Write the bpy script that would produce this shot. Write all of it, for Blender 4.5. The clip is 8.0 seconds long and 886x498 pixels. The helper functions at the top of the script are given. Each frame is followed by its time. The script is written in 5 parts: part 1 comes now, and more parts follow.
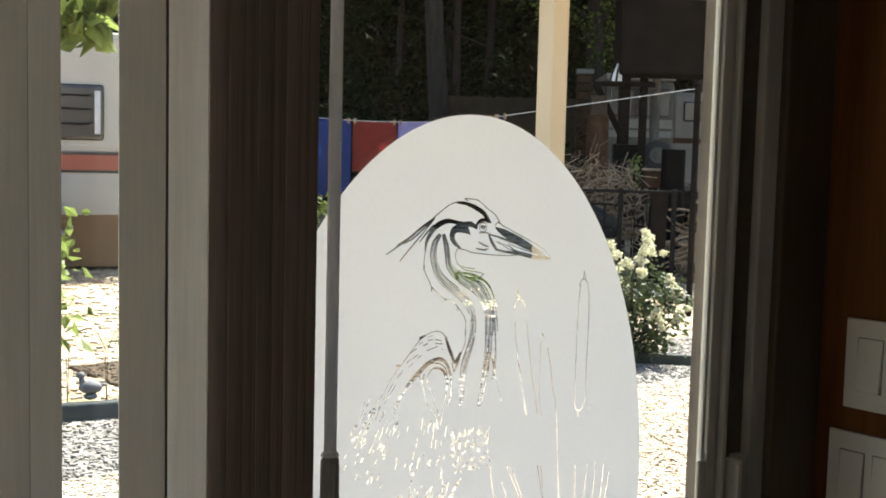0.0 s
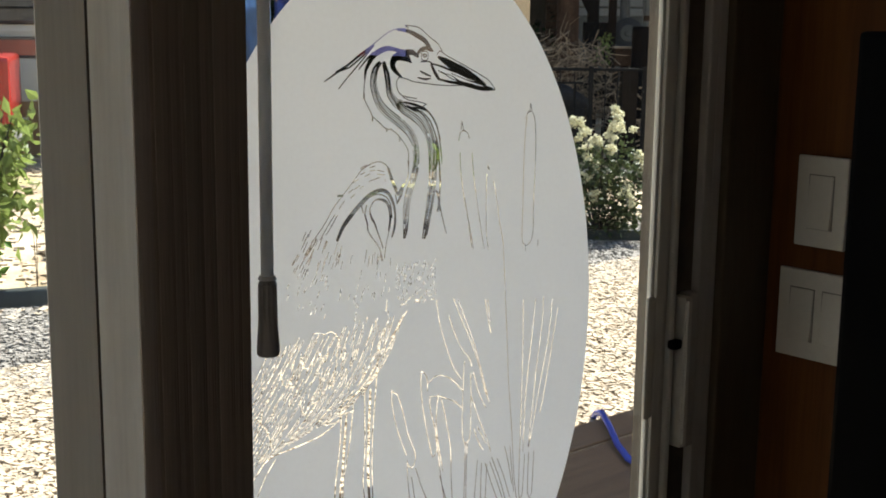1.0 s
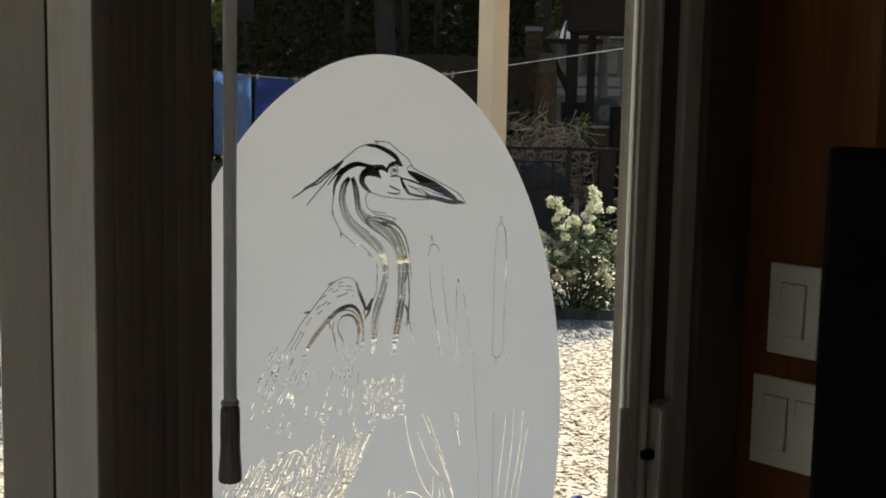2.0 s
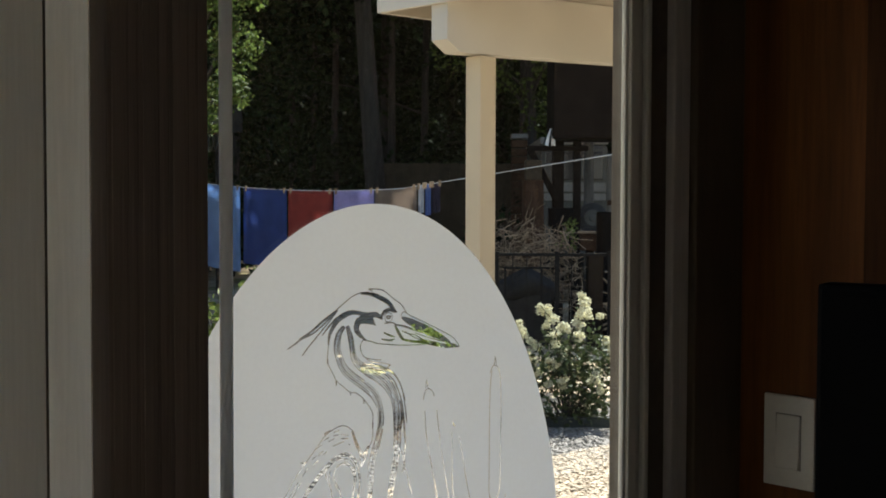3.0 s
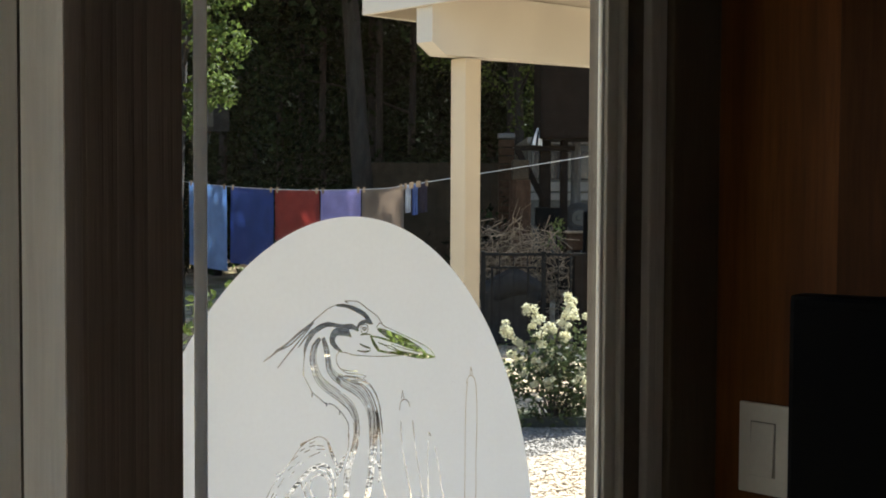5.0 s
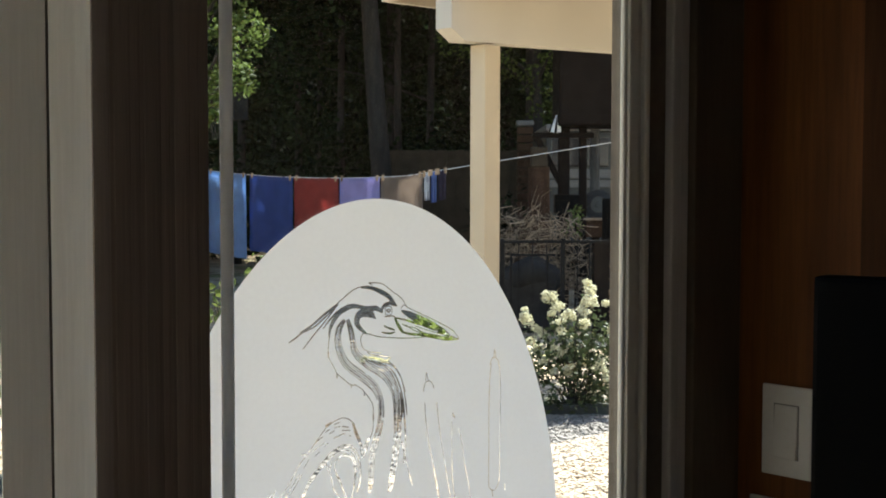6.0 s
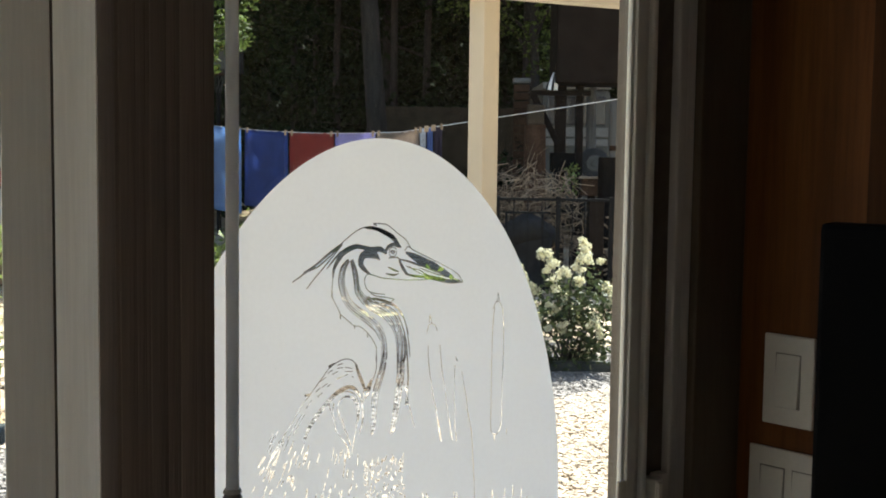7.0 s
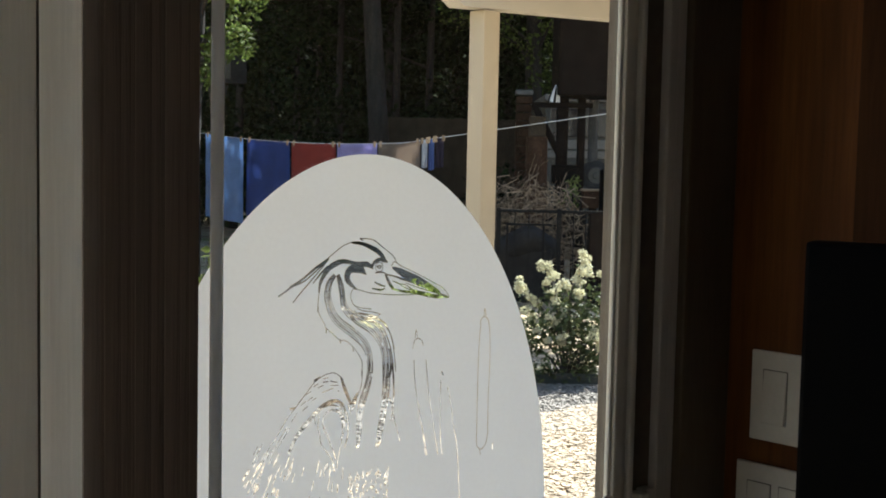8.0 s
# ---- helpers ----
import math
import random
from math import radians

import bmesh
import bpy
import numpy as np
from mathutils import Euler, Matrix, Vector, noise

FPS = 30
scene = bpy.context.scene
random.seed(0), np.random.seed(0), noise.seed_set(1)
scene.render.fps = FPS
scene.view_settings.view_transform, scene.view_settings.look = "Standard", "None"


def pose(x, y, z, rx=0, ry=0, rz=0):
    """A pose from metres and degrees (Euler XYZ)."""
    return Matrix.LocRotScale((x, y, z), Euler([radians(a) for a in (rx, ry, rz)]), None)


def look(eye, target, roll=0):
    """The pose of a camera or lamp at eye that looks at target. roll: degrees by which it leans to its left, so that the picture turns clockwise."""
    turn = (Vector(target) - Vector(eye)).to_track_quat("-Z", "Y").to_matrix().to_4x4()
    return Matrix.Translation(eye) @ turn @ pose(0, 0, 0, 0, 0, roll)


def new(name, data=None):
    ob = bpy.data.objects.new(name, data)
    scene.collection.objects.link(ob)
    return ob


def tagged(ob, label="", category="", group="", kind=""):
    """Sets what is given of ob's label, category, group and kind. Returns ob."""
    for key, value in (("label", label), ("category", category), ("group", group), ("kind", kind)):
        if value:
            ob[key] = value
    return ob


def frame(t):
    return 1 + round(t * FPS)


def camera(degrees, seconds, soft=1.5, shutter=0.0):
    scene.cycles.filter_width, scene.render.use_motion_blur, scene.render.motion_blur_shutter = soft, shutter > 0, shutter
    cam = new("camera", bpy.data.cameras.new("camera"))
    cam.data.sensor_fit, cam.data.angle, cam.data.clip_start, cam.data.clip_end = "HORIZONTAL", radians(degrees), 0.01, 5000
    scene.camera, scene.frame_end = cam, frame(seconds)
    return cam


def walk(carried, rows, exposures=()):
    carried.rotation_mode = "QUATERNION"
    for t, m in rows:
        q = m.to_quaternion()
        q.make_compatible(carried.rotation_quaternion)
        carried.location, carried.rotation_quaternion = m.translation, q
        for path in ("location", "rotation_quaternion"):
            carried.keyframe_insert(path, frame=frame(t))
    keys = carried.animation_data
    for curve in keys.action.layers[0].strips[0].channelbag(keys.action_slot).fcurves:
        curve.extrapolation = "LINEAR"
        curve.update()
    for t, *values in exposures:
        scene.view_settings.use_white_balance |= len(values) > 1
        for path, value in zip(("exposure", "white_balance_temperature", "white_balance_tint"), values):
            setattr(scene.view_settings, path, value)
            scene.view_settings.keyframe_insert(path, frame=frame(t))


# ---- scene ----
cam = camera(39.0, 8.0, soft=1.8)
PATH = [
    (0.0, look((-0.8210, -0.9209, 1.5922), (-0.1830, -0.1565, 1.4987), 1.42)),
    (0.5, look((-0.8065, -0.9324, 1.5771), (-0.1586, -0.1805, 1.4552), 0.52)),
    (1.0, look((-0.7917, -0.9333, 1.5377), (-0.1445, -0.1934, 1.3543), 0.68)),
    (1.5, look((-0.7828, -0.9315, 1.5456), (-0.1281, -0.1942, 1.3792), 0.41)),
    (2.0, look((-0.7735, -0.9263, 1.5749), (-0.1083, -0.1900, 1.4506), 1.14)),
    (2.2, look((-0.7826, -0.9124, 1.5764), (-0.1119, -0.1769, 1.4800), 1.03)),
    (3.3, look((-0.7801, -0.9354, 1.6284), (-0.1028, -0.2005, 1.5948), 0.14)),
    (3.5, look((-0.7826, -0.9394, 1.6313), (-0.1033, -0.2061, 1.6007), 0.17)),
    (4.0, look((-0.7780, -0.9390, 1.6287), (-0.0965, -0.2081, 1.5922), 0.18)),
    (4.5, look((-0.7776, -0.9424, 1.6299), (-0.0940, -0.2132, 1.5997), 0.22)),
    (4.7, look((-0.7776, -0.9424, 1.6299), (-0.0915, -0.2158, 1.5928), 0.22)),
    (5.8, look((-0.7851, -0.9415, 1.6229), (-0.1142, -0.2015, 1.5750), 0.08)),
    (6.0, look((-0.7851, -0.9415, 1.6229), (-0.1136, -0.2024, 1.5713), 0.08)),
    (6.5, look((-0.7837, -0.9330, 1.6084), (-0.1114, -0.1984, 1.5168), 0.25)),
    (7.0, look((-0.7853, -0.9263, 1.6061), (-0.1117, -0.1921, 1.5210), 0.75)),
    (7.5, look((-0.7845, -0.9293, 1.6059), (-0.1016, -0.2035, 1.5230), 0.95)),
    (8.0, look((-0.7802, -0.9435, 1.6117), (-0.1074, -0.2076, 1.5352), 1.19)),
]
EXPOSURES = [(0.0, 2.50, 6400, 10), (1.0, 1.97, 6400, 10), (2.0, 1.72, 6350, 10), (3.5, 1.90, 6260, 10), (4.5, 2.17, 6260, 10), (6.0, 2.28, 6260, 10), (7.0, 2.33, 6250, 10), (8.0, 2.08, 6260, 10)]
walk(cam, PATH, EXPOSURES)

# ---- daylight ----
SUN_TO = Vector((0.62, 0.10, 0.78)).normalized()
world = bpy.data.worlds.new("world")
scene.world = world
world.use_nodes = True
wn = world.node_tree
sky = wn.nodes.new("ShaderNodeTexSky")
sky.sky_type, sky.sun_disc = "NISHITA", False
sky.sun_elevation = math.asin(SUN_TO.z)
sky.sun_rotation = math.atan2(SUN_TO.x, SUN_TO.y)
wn.links.new(sky.outputs[0], wn.nodes["Background"].inputs[0])
wn.nodes["Background"].inputs[1].default_value = 0.085
sun = new("sun", bpy.data.lights.new("sun", "SUN"))
sun.data.energy, sun.data.angle, sun.data.color = 5.0, radians(0.55), (1.0, 0.965, 0.91)
sun.matrix_world = look(SUN_TO * 50, (0, 0, 0))

# ---- materials ----
def mat(name, colour, rough=0.6, vary=0.15, scale=8.0, fine=60.0, bump=0.1, metal=0.0, stretch=(1, 1, 1), second=None,
        translucent=0.0, spec=0.4, island=0.0, objvary=0.0, depth=0.01):
    """Colour with broad and fine variation, bump, and an optional second colour that shows in patches."""
    m = bpy.data.materials.new(name)
    m.use_nodes = True
    nt = m.node_tree
    b = nt.nodes["Principled BSDF"]
    out = nt.nodes["Material Output"]
    N, L = nt.nodes.new, nt.links.new
    tc, mp = N("ShaderNodeTexCoord"), N("ShaderNodeMapping")
    mp.inputs["Scale"].default_value = stretch
    L(tc.outputs["Object"], mp.inputs["Vector"])
    n1, n2 = N("ShaderNodeTexNoise"), N("ShaderNodeTexNoise")
    for n, s, d in ((n1, scale, 3), (n2, fine, 5)):
        n.inputs["Scale"].default_value, n.inputs["Detail"].default_value = s, d
        L(mp.outputs[0], n.inputs["Vector"])
    ramp = N("ShaderNodeValToRGB")
    ramp.color_ramp.elements[0].position, ramp.color_ramp.elements[1].position = 0.35, 0.65
    c0 = [max(0, c * (1 - vary)) for c in colour]
    c1 = list(second) if second else [min(1, c * (1 + vary)) for c in colour]
    ramp.color_ramp.elements[0].color, ramp.color_ramp.elements[1].color = (*c0, 1), (*c1, 1)
    L(n1.outputs["Fac"], ramp.inputs[0])
    mr = N("ShaderNodeMapRange")
    mr.inputs["From Min"].default_value, mr.inputs["From Max"].default_value = 0.25, 0.75
    mr.inputs["To Min"].default_value, mr.inputs["To Max"].default_value = 1 - vary, 1 + vary
    L(n2.outputs["Fac"], mr.inputs["Value"])
    mul = N("ShaderNodeVectorMath")
    mul.operation = "SCALE"
    L(ramp.outputs[0], mul.inputs[0])
    L(mr.outputs[0], mul.inputs["Scale"])
    col = mul.outputs[0]
    if island or objvary:
        src = N("ShaderNodeNewGeometry").outputs["Random Per Island"] if island else N("ShaderNodeObjectInfo").outputs["Random"]
        k = island or objvary
        mr2, mul2 = N("ShaderNodeMapRange"), N("ShaderNodeVectorMath")
        mr2.inputs["To Min"].default_value, mr2.inputs["To Max"].default_value = 1 - k, 1 + k
        L(src, mr2.inputs["Value"])
        mul2.operation = "SCALE"
        L(col, mul2.inputs[0])
        L(mr2.outputs[0], mul2.inputs["Scale"])
        col = mul2.outputs[0]
    L(col, b.inputs["Base Color"])
    b.inputs["Roughness"].default_value, b.inputs["Metallic"].default_value = rough, metal
    b.inputs["Specular IOR Level"].default_value = spec
    if bump:
        bp = N("ShaderNodeBump")
        bp.inputs["Strength"].default_value, bp.inputs["Distance"].default_value = bump, depth
        L(n2.outputs["Fac"], bp.inputs["Height"])
        L(bp.outputs[0], b.inputs["Normal"])
    if translucent:
        tr, mix = N("ShaderNodeBsdfTranslucent"), N("ShaderNodeMixShader")
        L(col, tr.inputs["Color"])
        mix.inputs[0].default_value = translucent
        L(b.outputs[0], mix.inputs[1])
        L(tr.outputs[0], mix.inputs[2])
        L(mix.outputs[0], out.inputs["Surface"])
    return m


def glass_mat(name, tint=(0.93, 0.95, 0.94)):
    m = bpy.data.materials.new(name)
    m.use_nodes = True
    nt = m.node_tree
    nt.nodes.remove(nt.nodes["Principled BSDF"])
    tr, gl, fr, mix, pw, ad = (nt.nodes.new("ShaderNode" + k) for k in ("BsdfTransparent", "BsdfGlossy", "LayerWeight", "MixShader", "Math", "Math"))
    tr.inputs[0].default_value = (*tint, 1)
    gl.inputs["Roughness"].default_value = 0.01
    fr.inputs[0].default_value = 0.5
    pw.operation, pw.inputs[1].default_value = "POWER", 4.0
    ad.operation, ad.inputs[1].default_value, ad.inputs[2].default_value = "MULTIPLY_ADD", 0.8, 0.035
    nt.links.new(fr.outputs["Facing"], pw.inputs[0])
    nt.links.new(pw.outputs[0], ad.inputs[0])
    nt.links.new(ad.outputs[0], mix.inputs[0])
    nt.links.new(tr.outputs[0], mix.inputs[1])
    nt.links.new(gl.outputs[0], mix.inputs[2])
    # a faint warm veil of haze mixed in to lift the darks behind the pane
    haze, veil = nt.nodes.new("ShaderNodeBsdfTranslucent"), nt.nodes.new("ShaderNodeMixShader")
    haze.inputs[0].default_value = (0.85, 0.72, 0.56, 1)
    veil.inputs[0].default_value = 0.004
    nt.links.new(mix.outputs[0], veil.inputs[1])
    nt.links.new(haze.outputs[0], veil.inputs[2])
    nt.links.new(veil.outputs[0], nt.nodes["Material Output"].inputs[0])
    return m


M_WOODWALL = mat("wood_panelling", (0.100, 0.035, 0.0075), 0.6, 0.22, 3, 25, 0.15, stretch=(6, 6, 0.35), second=(0.145, 0.056, 0.014), spec=0.15)
M_DARKWOOD = mat("dark_brown_wood", (0.045, 0.018, 0.007), 0.6, 0.25, 3, 30, 0.15, stretch=(6, 6, 0.35), spec=0.06)
M_CASING = mat("brown_casing", (0.085, 0.066, 0.043), 0.55, 0.15, 4, 40, 0.1, stretch=(5, 5, 0.4))
M_PLASTER = mat("painted_wall", (0.46, 0.44, 0.40), 0.8, 0.05, 3, 90, 0.1)
M_CEIL = mat("ceiling_paint", (0.5, 0.48, 0.44), 0.85, 0.04, 3, 90, 0.1)
M_FLOOR = mat("floor_vinyl", (0.42, 0.40, 0.37), 0.5, 0.2, 3, 40, 0.1, stretch=(0.6, 8, 1))
M_VINYL = mat("door_vinyl", (0.60, 0.60, 0.56), 0.42, 0.06, 5, 120, 0.05, stretch=(1, 1, 0.2))
M_BRONZE = mat("dark_channel", (0.10, 0.084, 0.066), 0.55, 0.2, 6, 60, 0.1)
M_JAMB = mat("grey_jamb", (0.46, 0.45, 0.43), 0.5, 0.1, 6, 80, 0.05, stretch=(1, 1, 0.2))
M_HANDLE = mat("handle_plastic", (0.62, 0.62, 0.58), 0.35, 0.05, 9, 100, 0.04)
M_SWITCH = mat("switch_plastic", (0.58, 0.57, 0.52), 0.4, 0.03, 9, 120, 0.03)
M_SLOT = mat("shadow_gap", (0.20, 0.195, 0.18), 0.7, 0.1, 9, 50, 0.0)
M_BLACK = mat("black_plastic", (0.004, 0.004, 0.004), 0.6, 0.1, 9, 100, 0.02, spec=0.03)
# Same vinyl twice: a shaded tone, then a lit one that passes more light.
M_SLAT = mat("shaded_vinyl_slat", (0.78, 0.775, 0.75), 0.5, 0.05, 4, 90, 0.06, stretch=(4, 4, 0.15), translucent=0.30)
M_SLATLIT = mat("lit_vinyl_slat", (0.85, 0.85, 0.83), 0.45, 0.05, 4, 90, 0.06, stretch=(4, 4, 0.15), translucent=0.5)
M_SLATDARK = mat("brown_fabric_slat", (0.225, 0.19, 0.162), 0.85, 0.14, 6, 90, 0.12, stretch=(6, 6, 0.12), objvary=0.14)
M_WAND = mat("wand_grey", (0.80, 0.82, 0.84), 0.25, 0.04, 9, 60, 0.0, translucent=0.4)
M_WANDGRIP = mat("wand_grip", (0.26, 0.26, 0.265), 0.4, 0.1, 9, 60, 0.05)
M_FILM = mat("frosted_film", (0.895, 0.94, 0.970), 0.75, 0.015, 4, 200, 0.02, translucent=0.90, spec=0.2)
M_GLASS = glass_mat("door_glass")
M_CREAM = mat("cream_painted_wood", (0.50, 0.41, 0.275), 0.6, 0.06, 4, 60, 0.12, stretch=(1, 1, 0.4))
M_CREAMW = mat("pale_painted_wood", (0.48, 0.44, 0.365), 0.6, 0.05, 4, 60, 0.12)
M_DECK = mat("brown_deck_paint", (0.15, 0.085, 0.038), 0.6, 0.15, 5, 70, 0.15, stretch=(0.3, 6, 1))
M_HOSE = mat("blue_hose", (0.05, 0.08, 0.42), 0.25, 0.08, 8, 60, 0.0)
M_EDGING = mat("black_edging", (0.016, 0.022, 0.019), 0.5, 0.25, 6, 60, 0.2)
M_LEAFLIT = mat("leaf_lit", (0.070, 0.098, 0.024), 0.55, 0.3, 3, 20, 0.0, translucent=0.35, spec=0.05, island=0.6)
M_LEAF = mat("leaf_green", (0.09, 0.19, 0.035), 0.5, 0.25, 3, 20, 0.0, translucent=0.35, spec=0.12, island=0.45)
M_LEAFYOUNG = mat("leaf_young", (0.150, 0.190, 0.048), 0.45, 0.2, 3, 20, 0.0, translucent=0.45, spec=0.12, island=0.35)
# The woods' shade is put into this leaf colour, darker than real foliage.
M_LEAFSHADE = mat("leaf_shaded", (0.016, 0.024, 0.009), 0.6, 0.3, 2, 10, 0.0, translucent=0.2, spec=0.04, island=0.6)
M_BARK = mat("bark", (0.024, 0.020, 0.017), 0.9, 0.3, 4, 25, 0.6, stretch=(3, 3, 0.5), depth=0.03)
M_TWIG = mat("bare_twig", (0.25, 0.18, 0.115), 0.9, 0.3, 4, 25, 0.2, island=0.55, spec=0.1)
M_SLATEDGE = mat("taupe_slat", (0.33, 0.29, 0.26), 0.8, 0.1, 6, 90, 0.1, stretch=(6, 6, 0.12))
M_SHRUBLEAF = mat("shrub_leaf", (0.052, 0.066, 0.026), 0.5, 0.25, 3, 20, 0.0, translucent=0.25, spec=0.12, island=0.5)
M_FLOWER = mat("cream_flower", (0.66, 0.63, 0.43), 0.6, 0.08, 9, 60, 0.0, translucent=0.25, island=0.18)
M_CHIP = mat("bark_chip", (0.37, 0.295, 0.205), 0.85, 0.25, 9, 60, 0.2, island=0.38)
M_DARKCHIP = mat("dark_mulch", (0.075, 0.055, 0.036), 0.9, 0.25, 9, 60, 0.2, island=0.4, spec=0.1)
M_STONE = mat("gravel_stone", (0.195, 0.175, 0.150), 0.8, 0.2, 9, 60, 0.2, island=0.3)
M_RVWHITE = mat("trailer_skin", (0.38, 0.35, 0.295), 0.45, 0.07, 2, 40, 0.05)
M_RVRED = mat("trailer_stripe", (0.30, 0.075, 0.04), 0.5, 0.1, 2, 40, 0.05)
M_RVBROWN = mat("trailer_skirt", (0.17, 0.095, 0.04), 0.6, 0.12, 2, 40, 0.05)
M_TINT = mat("tinted_window", (0.03, 0.025, 0.025), 0.15, 0.2, 2, 40, 0.0, spec=0.6)
M_TRUCKRED = mat("red_car_paint", (0.27, 0.020, 0.014), 0.25, 0.08, 3, 60, 0.0, spec=0.5)
M_TYRE = mat("tyre_rubber", (0.02, 0.02, 0.02), 0.8, 0.2, 9, 60, 0.1)
M_METAL = mat("dull_steel", (0.45, 0.45, 0.45), 0.45, 0.1, 9, 60, 0.05, metal=0.7)
M_WHITE = mat("white_paint", (0.72, 0.72, 0.72), 0.5, 0.08, 5, 60, 0.05)
# Grey paint lowered in tone: the shade under the trees is in the colour.
M_GREYVAN = mat("shaded_grey_paint", (0.075, 0.070, 0.058), 0.6, 0.1, 3, 50, 0.05, spec=0.15)
M_IRON = mat("black_iron", (0.010, 0.009, 0.008), 0.7, 0.2, 9, 60, 0.1, spec=0.1)
M_ROPE = mat("white_cord", (0.62, 0.62, 0.60), 0.7, 0.1, 9, 60, 0.1)
# Timber at the back of the yard: tree shade is put into the near-black.
M_DIMTIMBER = mat("shaded_dark_timber", (0.012, 0.009, 0.007), 0.9, 0.25, 4, 30, 0.3, spec=0.05)
M_RUST = mat("rusty_brown", (0.060, 0.032, 0.018), 0.9, 0.3, 5, 40, 0.2, spec=0.08)
# Tan boards made much darker, with the back yard's shade in their colour.
M_SHED = mat("shaded_tan_boards", (0.052, 0.038, 0.024), 0.9, 0.2, 3, 30, 0.2, spec=0.08)
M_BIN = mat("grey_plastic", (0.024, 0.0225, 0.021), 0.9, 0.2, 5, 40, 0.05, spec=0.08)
M_GREYBARK = mat("grey_bark", (0.075, 0.070, 0.064), 0.9, 0.3, 4, 25, 0.5, stretch=(3, 3, 0.5), depth=0.02)
M_RVGREY = mat("grey_trailer_skin", (0.16, 0.145, 0.125), 0.5, 0.1, 2, 40, 0.05)
M_DUCK = mat("stone_ornament", (0.10, 0.10, 0.10), 0.7, 0.3, 9, 50, 0.1)


def ground_material():
    """One sheet: tan bark mulch, a grey gravel strip, then dry earth with leaf litter and thin grass."""
    m = bpy.data.materials.new("yard_ground")
    m.use_nodes = True
    nt = m.node_tree
    N, L = nt.nodes.new, nt.links.new
    b = nt.nodes["Principled BSDF"]
    b.inputs["Roughness"].default_value = 0.95
    b.inputs["Specular IOR Level"].default_value = 0.15
    tc = N("ShaderNodeTexCoord")
    sep = N("ShaderNodeSeparateXYZ")
    L(tc.outputs["Object"], sep.inputs[0])

    def nz(scale, detail=4):
        n = N("ShaderNodeTexNoise")
        n.inputs["Scale"].default_value, n.inputs["Detail"].default_value = scale, detail
        L(tc.outputs["Object"], n.inputs["Vector"])
        return n.outputs["Fac"]

    def ramp(src, a, ca, z, cz):
        r = N("ShaderNodeValToRGB")
        r.color_ramp.elements[0].position, r.color_ramp.elements[1].position = a, z
        r.color_ramp.elements[0].color, r.color_ramp.elements[1].color = (*ca, 1), (*cz, 1)
        L(src, r.inputs[0])
        return r.outputs[0]

    def band(edge, soft):
        w = N("ShaderNodeMath")
        w.operation = "MULTIPLY_ADD"
        L(nz(1.3), w.inputs[0])
        w.inputs[1].default_value = 1.2
        L(sep.outputs["Y"], w.inputs[2])
        r = N("ShaderNodeMapRange")
        r.inputs["From Min"].default_value, r.inputs["From Max"].default_value = edge + 0.6 - soft, edge + 0.6 + soft
        L(w.outputs[0], r.inputs["Value"])
        return r.outputs[0]

    def mix(f, a, c):
        x = N("ShaderNodeMix")
        x.data_type = "RGBA"
        L(f, x.inputs["Factor"])
        L(a, x.inputs["A"])
        L(c, x.inputs["B"])
        return x.outputs["Result"]

    vo = N("ShaderNodeTexVoronoi")
    vo.inputs["Scale"].default_value = 28
    L(tc.outputs["Object"], vo.inputs["Vector"])
    mulch = ramp(nz(40, 8), 0.35, (0.22, 0.16, 0.10), 0.62, (0.50, 0.41, 0.29))
    gravel = ramp(vo.outputs["Distance"], 0.05, (0.21, 0.195, 0.17), 0.7, (0.10, 0.088, 0.075))
    earth = ramp(nz(2.2, 8), 0.38, (0.26, 0.19, 0.12), 0.62, (0.55, 0.45, 0.31))
    grass = ramp(nz(9, 8), 0.4, (0.10, 0.13, 0.03), 0.6, (0.30, 0.28, 0.11))
    far = mix(ramp(nz(0.55, 5), 0.54, (0, 0, 0), 0.66, (0.8, 0.8, 0.8)), earth, grass)
    c = mix(band(5.35, 0.25), mulch, gravel)
    c = mix(band(6.75, 0.2), c, far)
    L(c, b.inputs["Base Color"])
    bp = N("ShaderNodeBump")
    bp.inputs["Strength"].default_value, bp.inputs["Distance"].default_value = 0.7, 0.03
    L(nz(40, 6), bp.inputs["Height"])
    L(bp.outputs[0], b.inputs["Normal"])
    return m


# ---- building helpers ----
def part(name, bm, material, parent=None, label="", smooth=False):
    me = bpy.data.meshes.new(name)
    if smooth:
        for f in bm.faces:
            f.smooth = True
    bm.to_mesh(me)
    bm.free()
    me.materials.append(material)
    ob = new(name, me)
    if parent is not None:
        ob.parent = parent
    if label:
        ob["label"] = label
    return ob


def thing(name, label, category, at=(0, 0, 0), rz=0.0, group="", kind=""):
    e = new(name)
    e.matrix_basis = pose(*at, 0, 0, rz)
    return tagged(e, label, category, group, kind)


def box(bm, a, b, bevel=0.0, m=None):
    """A box between two corners, its edges rounded."""
    a, b = Vector(a), Vector(b)
    r = bmesh.ops.create_cube(bm, size=1)
    vs = r["verts"]
    for v in vs:
        v.co = Vector([(a[i] + b[i]) / 2 + v.co[i] * (b[i] - a[i]) for i in range(3)])
    if bevel:
        es = list({e for v in vs for e in v.link_edges})
        g = bmesh.ops.bevel(bm, geom=es, offset=bevel, segments=2, affect="EDGES", profile=0.6)
        vs = list({v for f in g["faces"] for v in f.verts} | {v for v in vs if v.is_valid})
    if m is not None:
        bmesh.ops.transform(bm, matrix=m, verts=vs)
    return vs


def boxed(a, b, bevel=0.0):
    bm = bmesh.new()
    box(bm, a, b, bevel)
    return bm


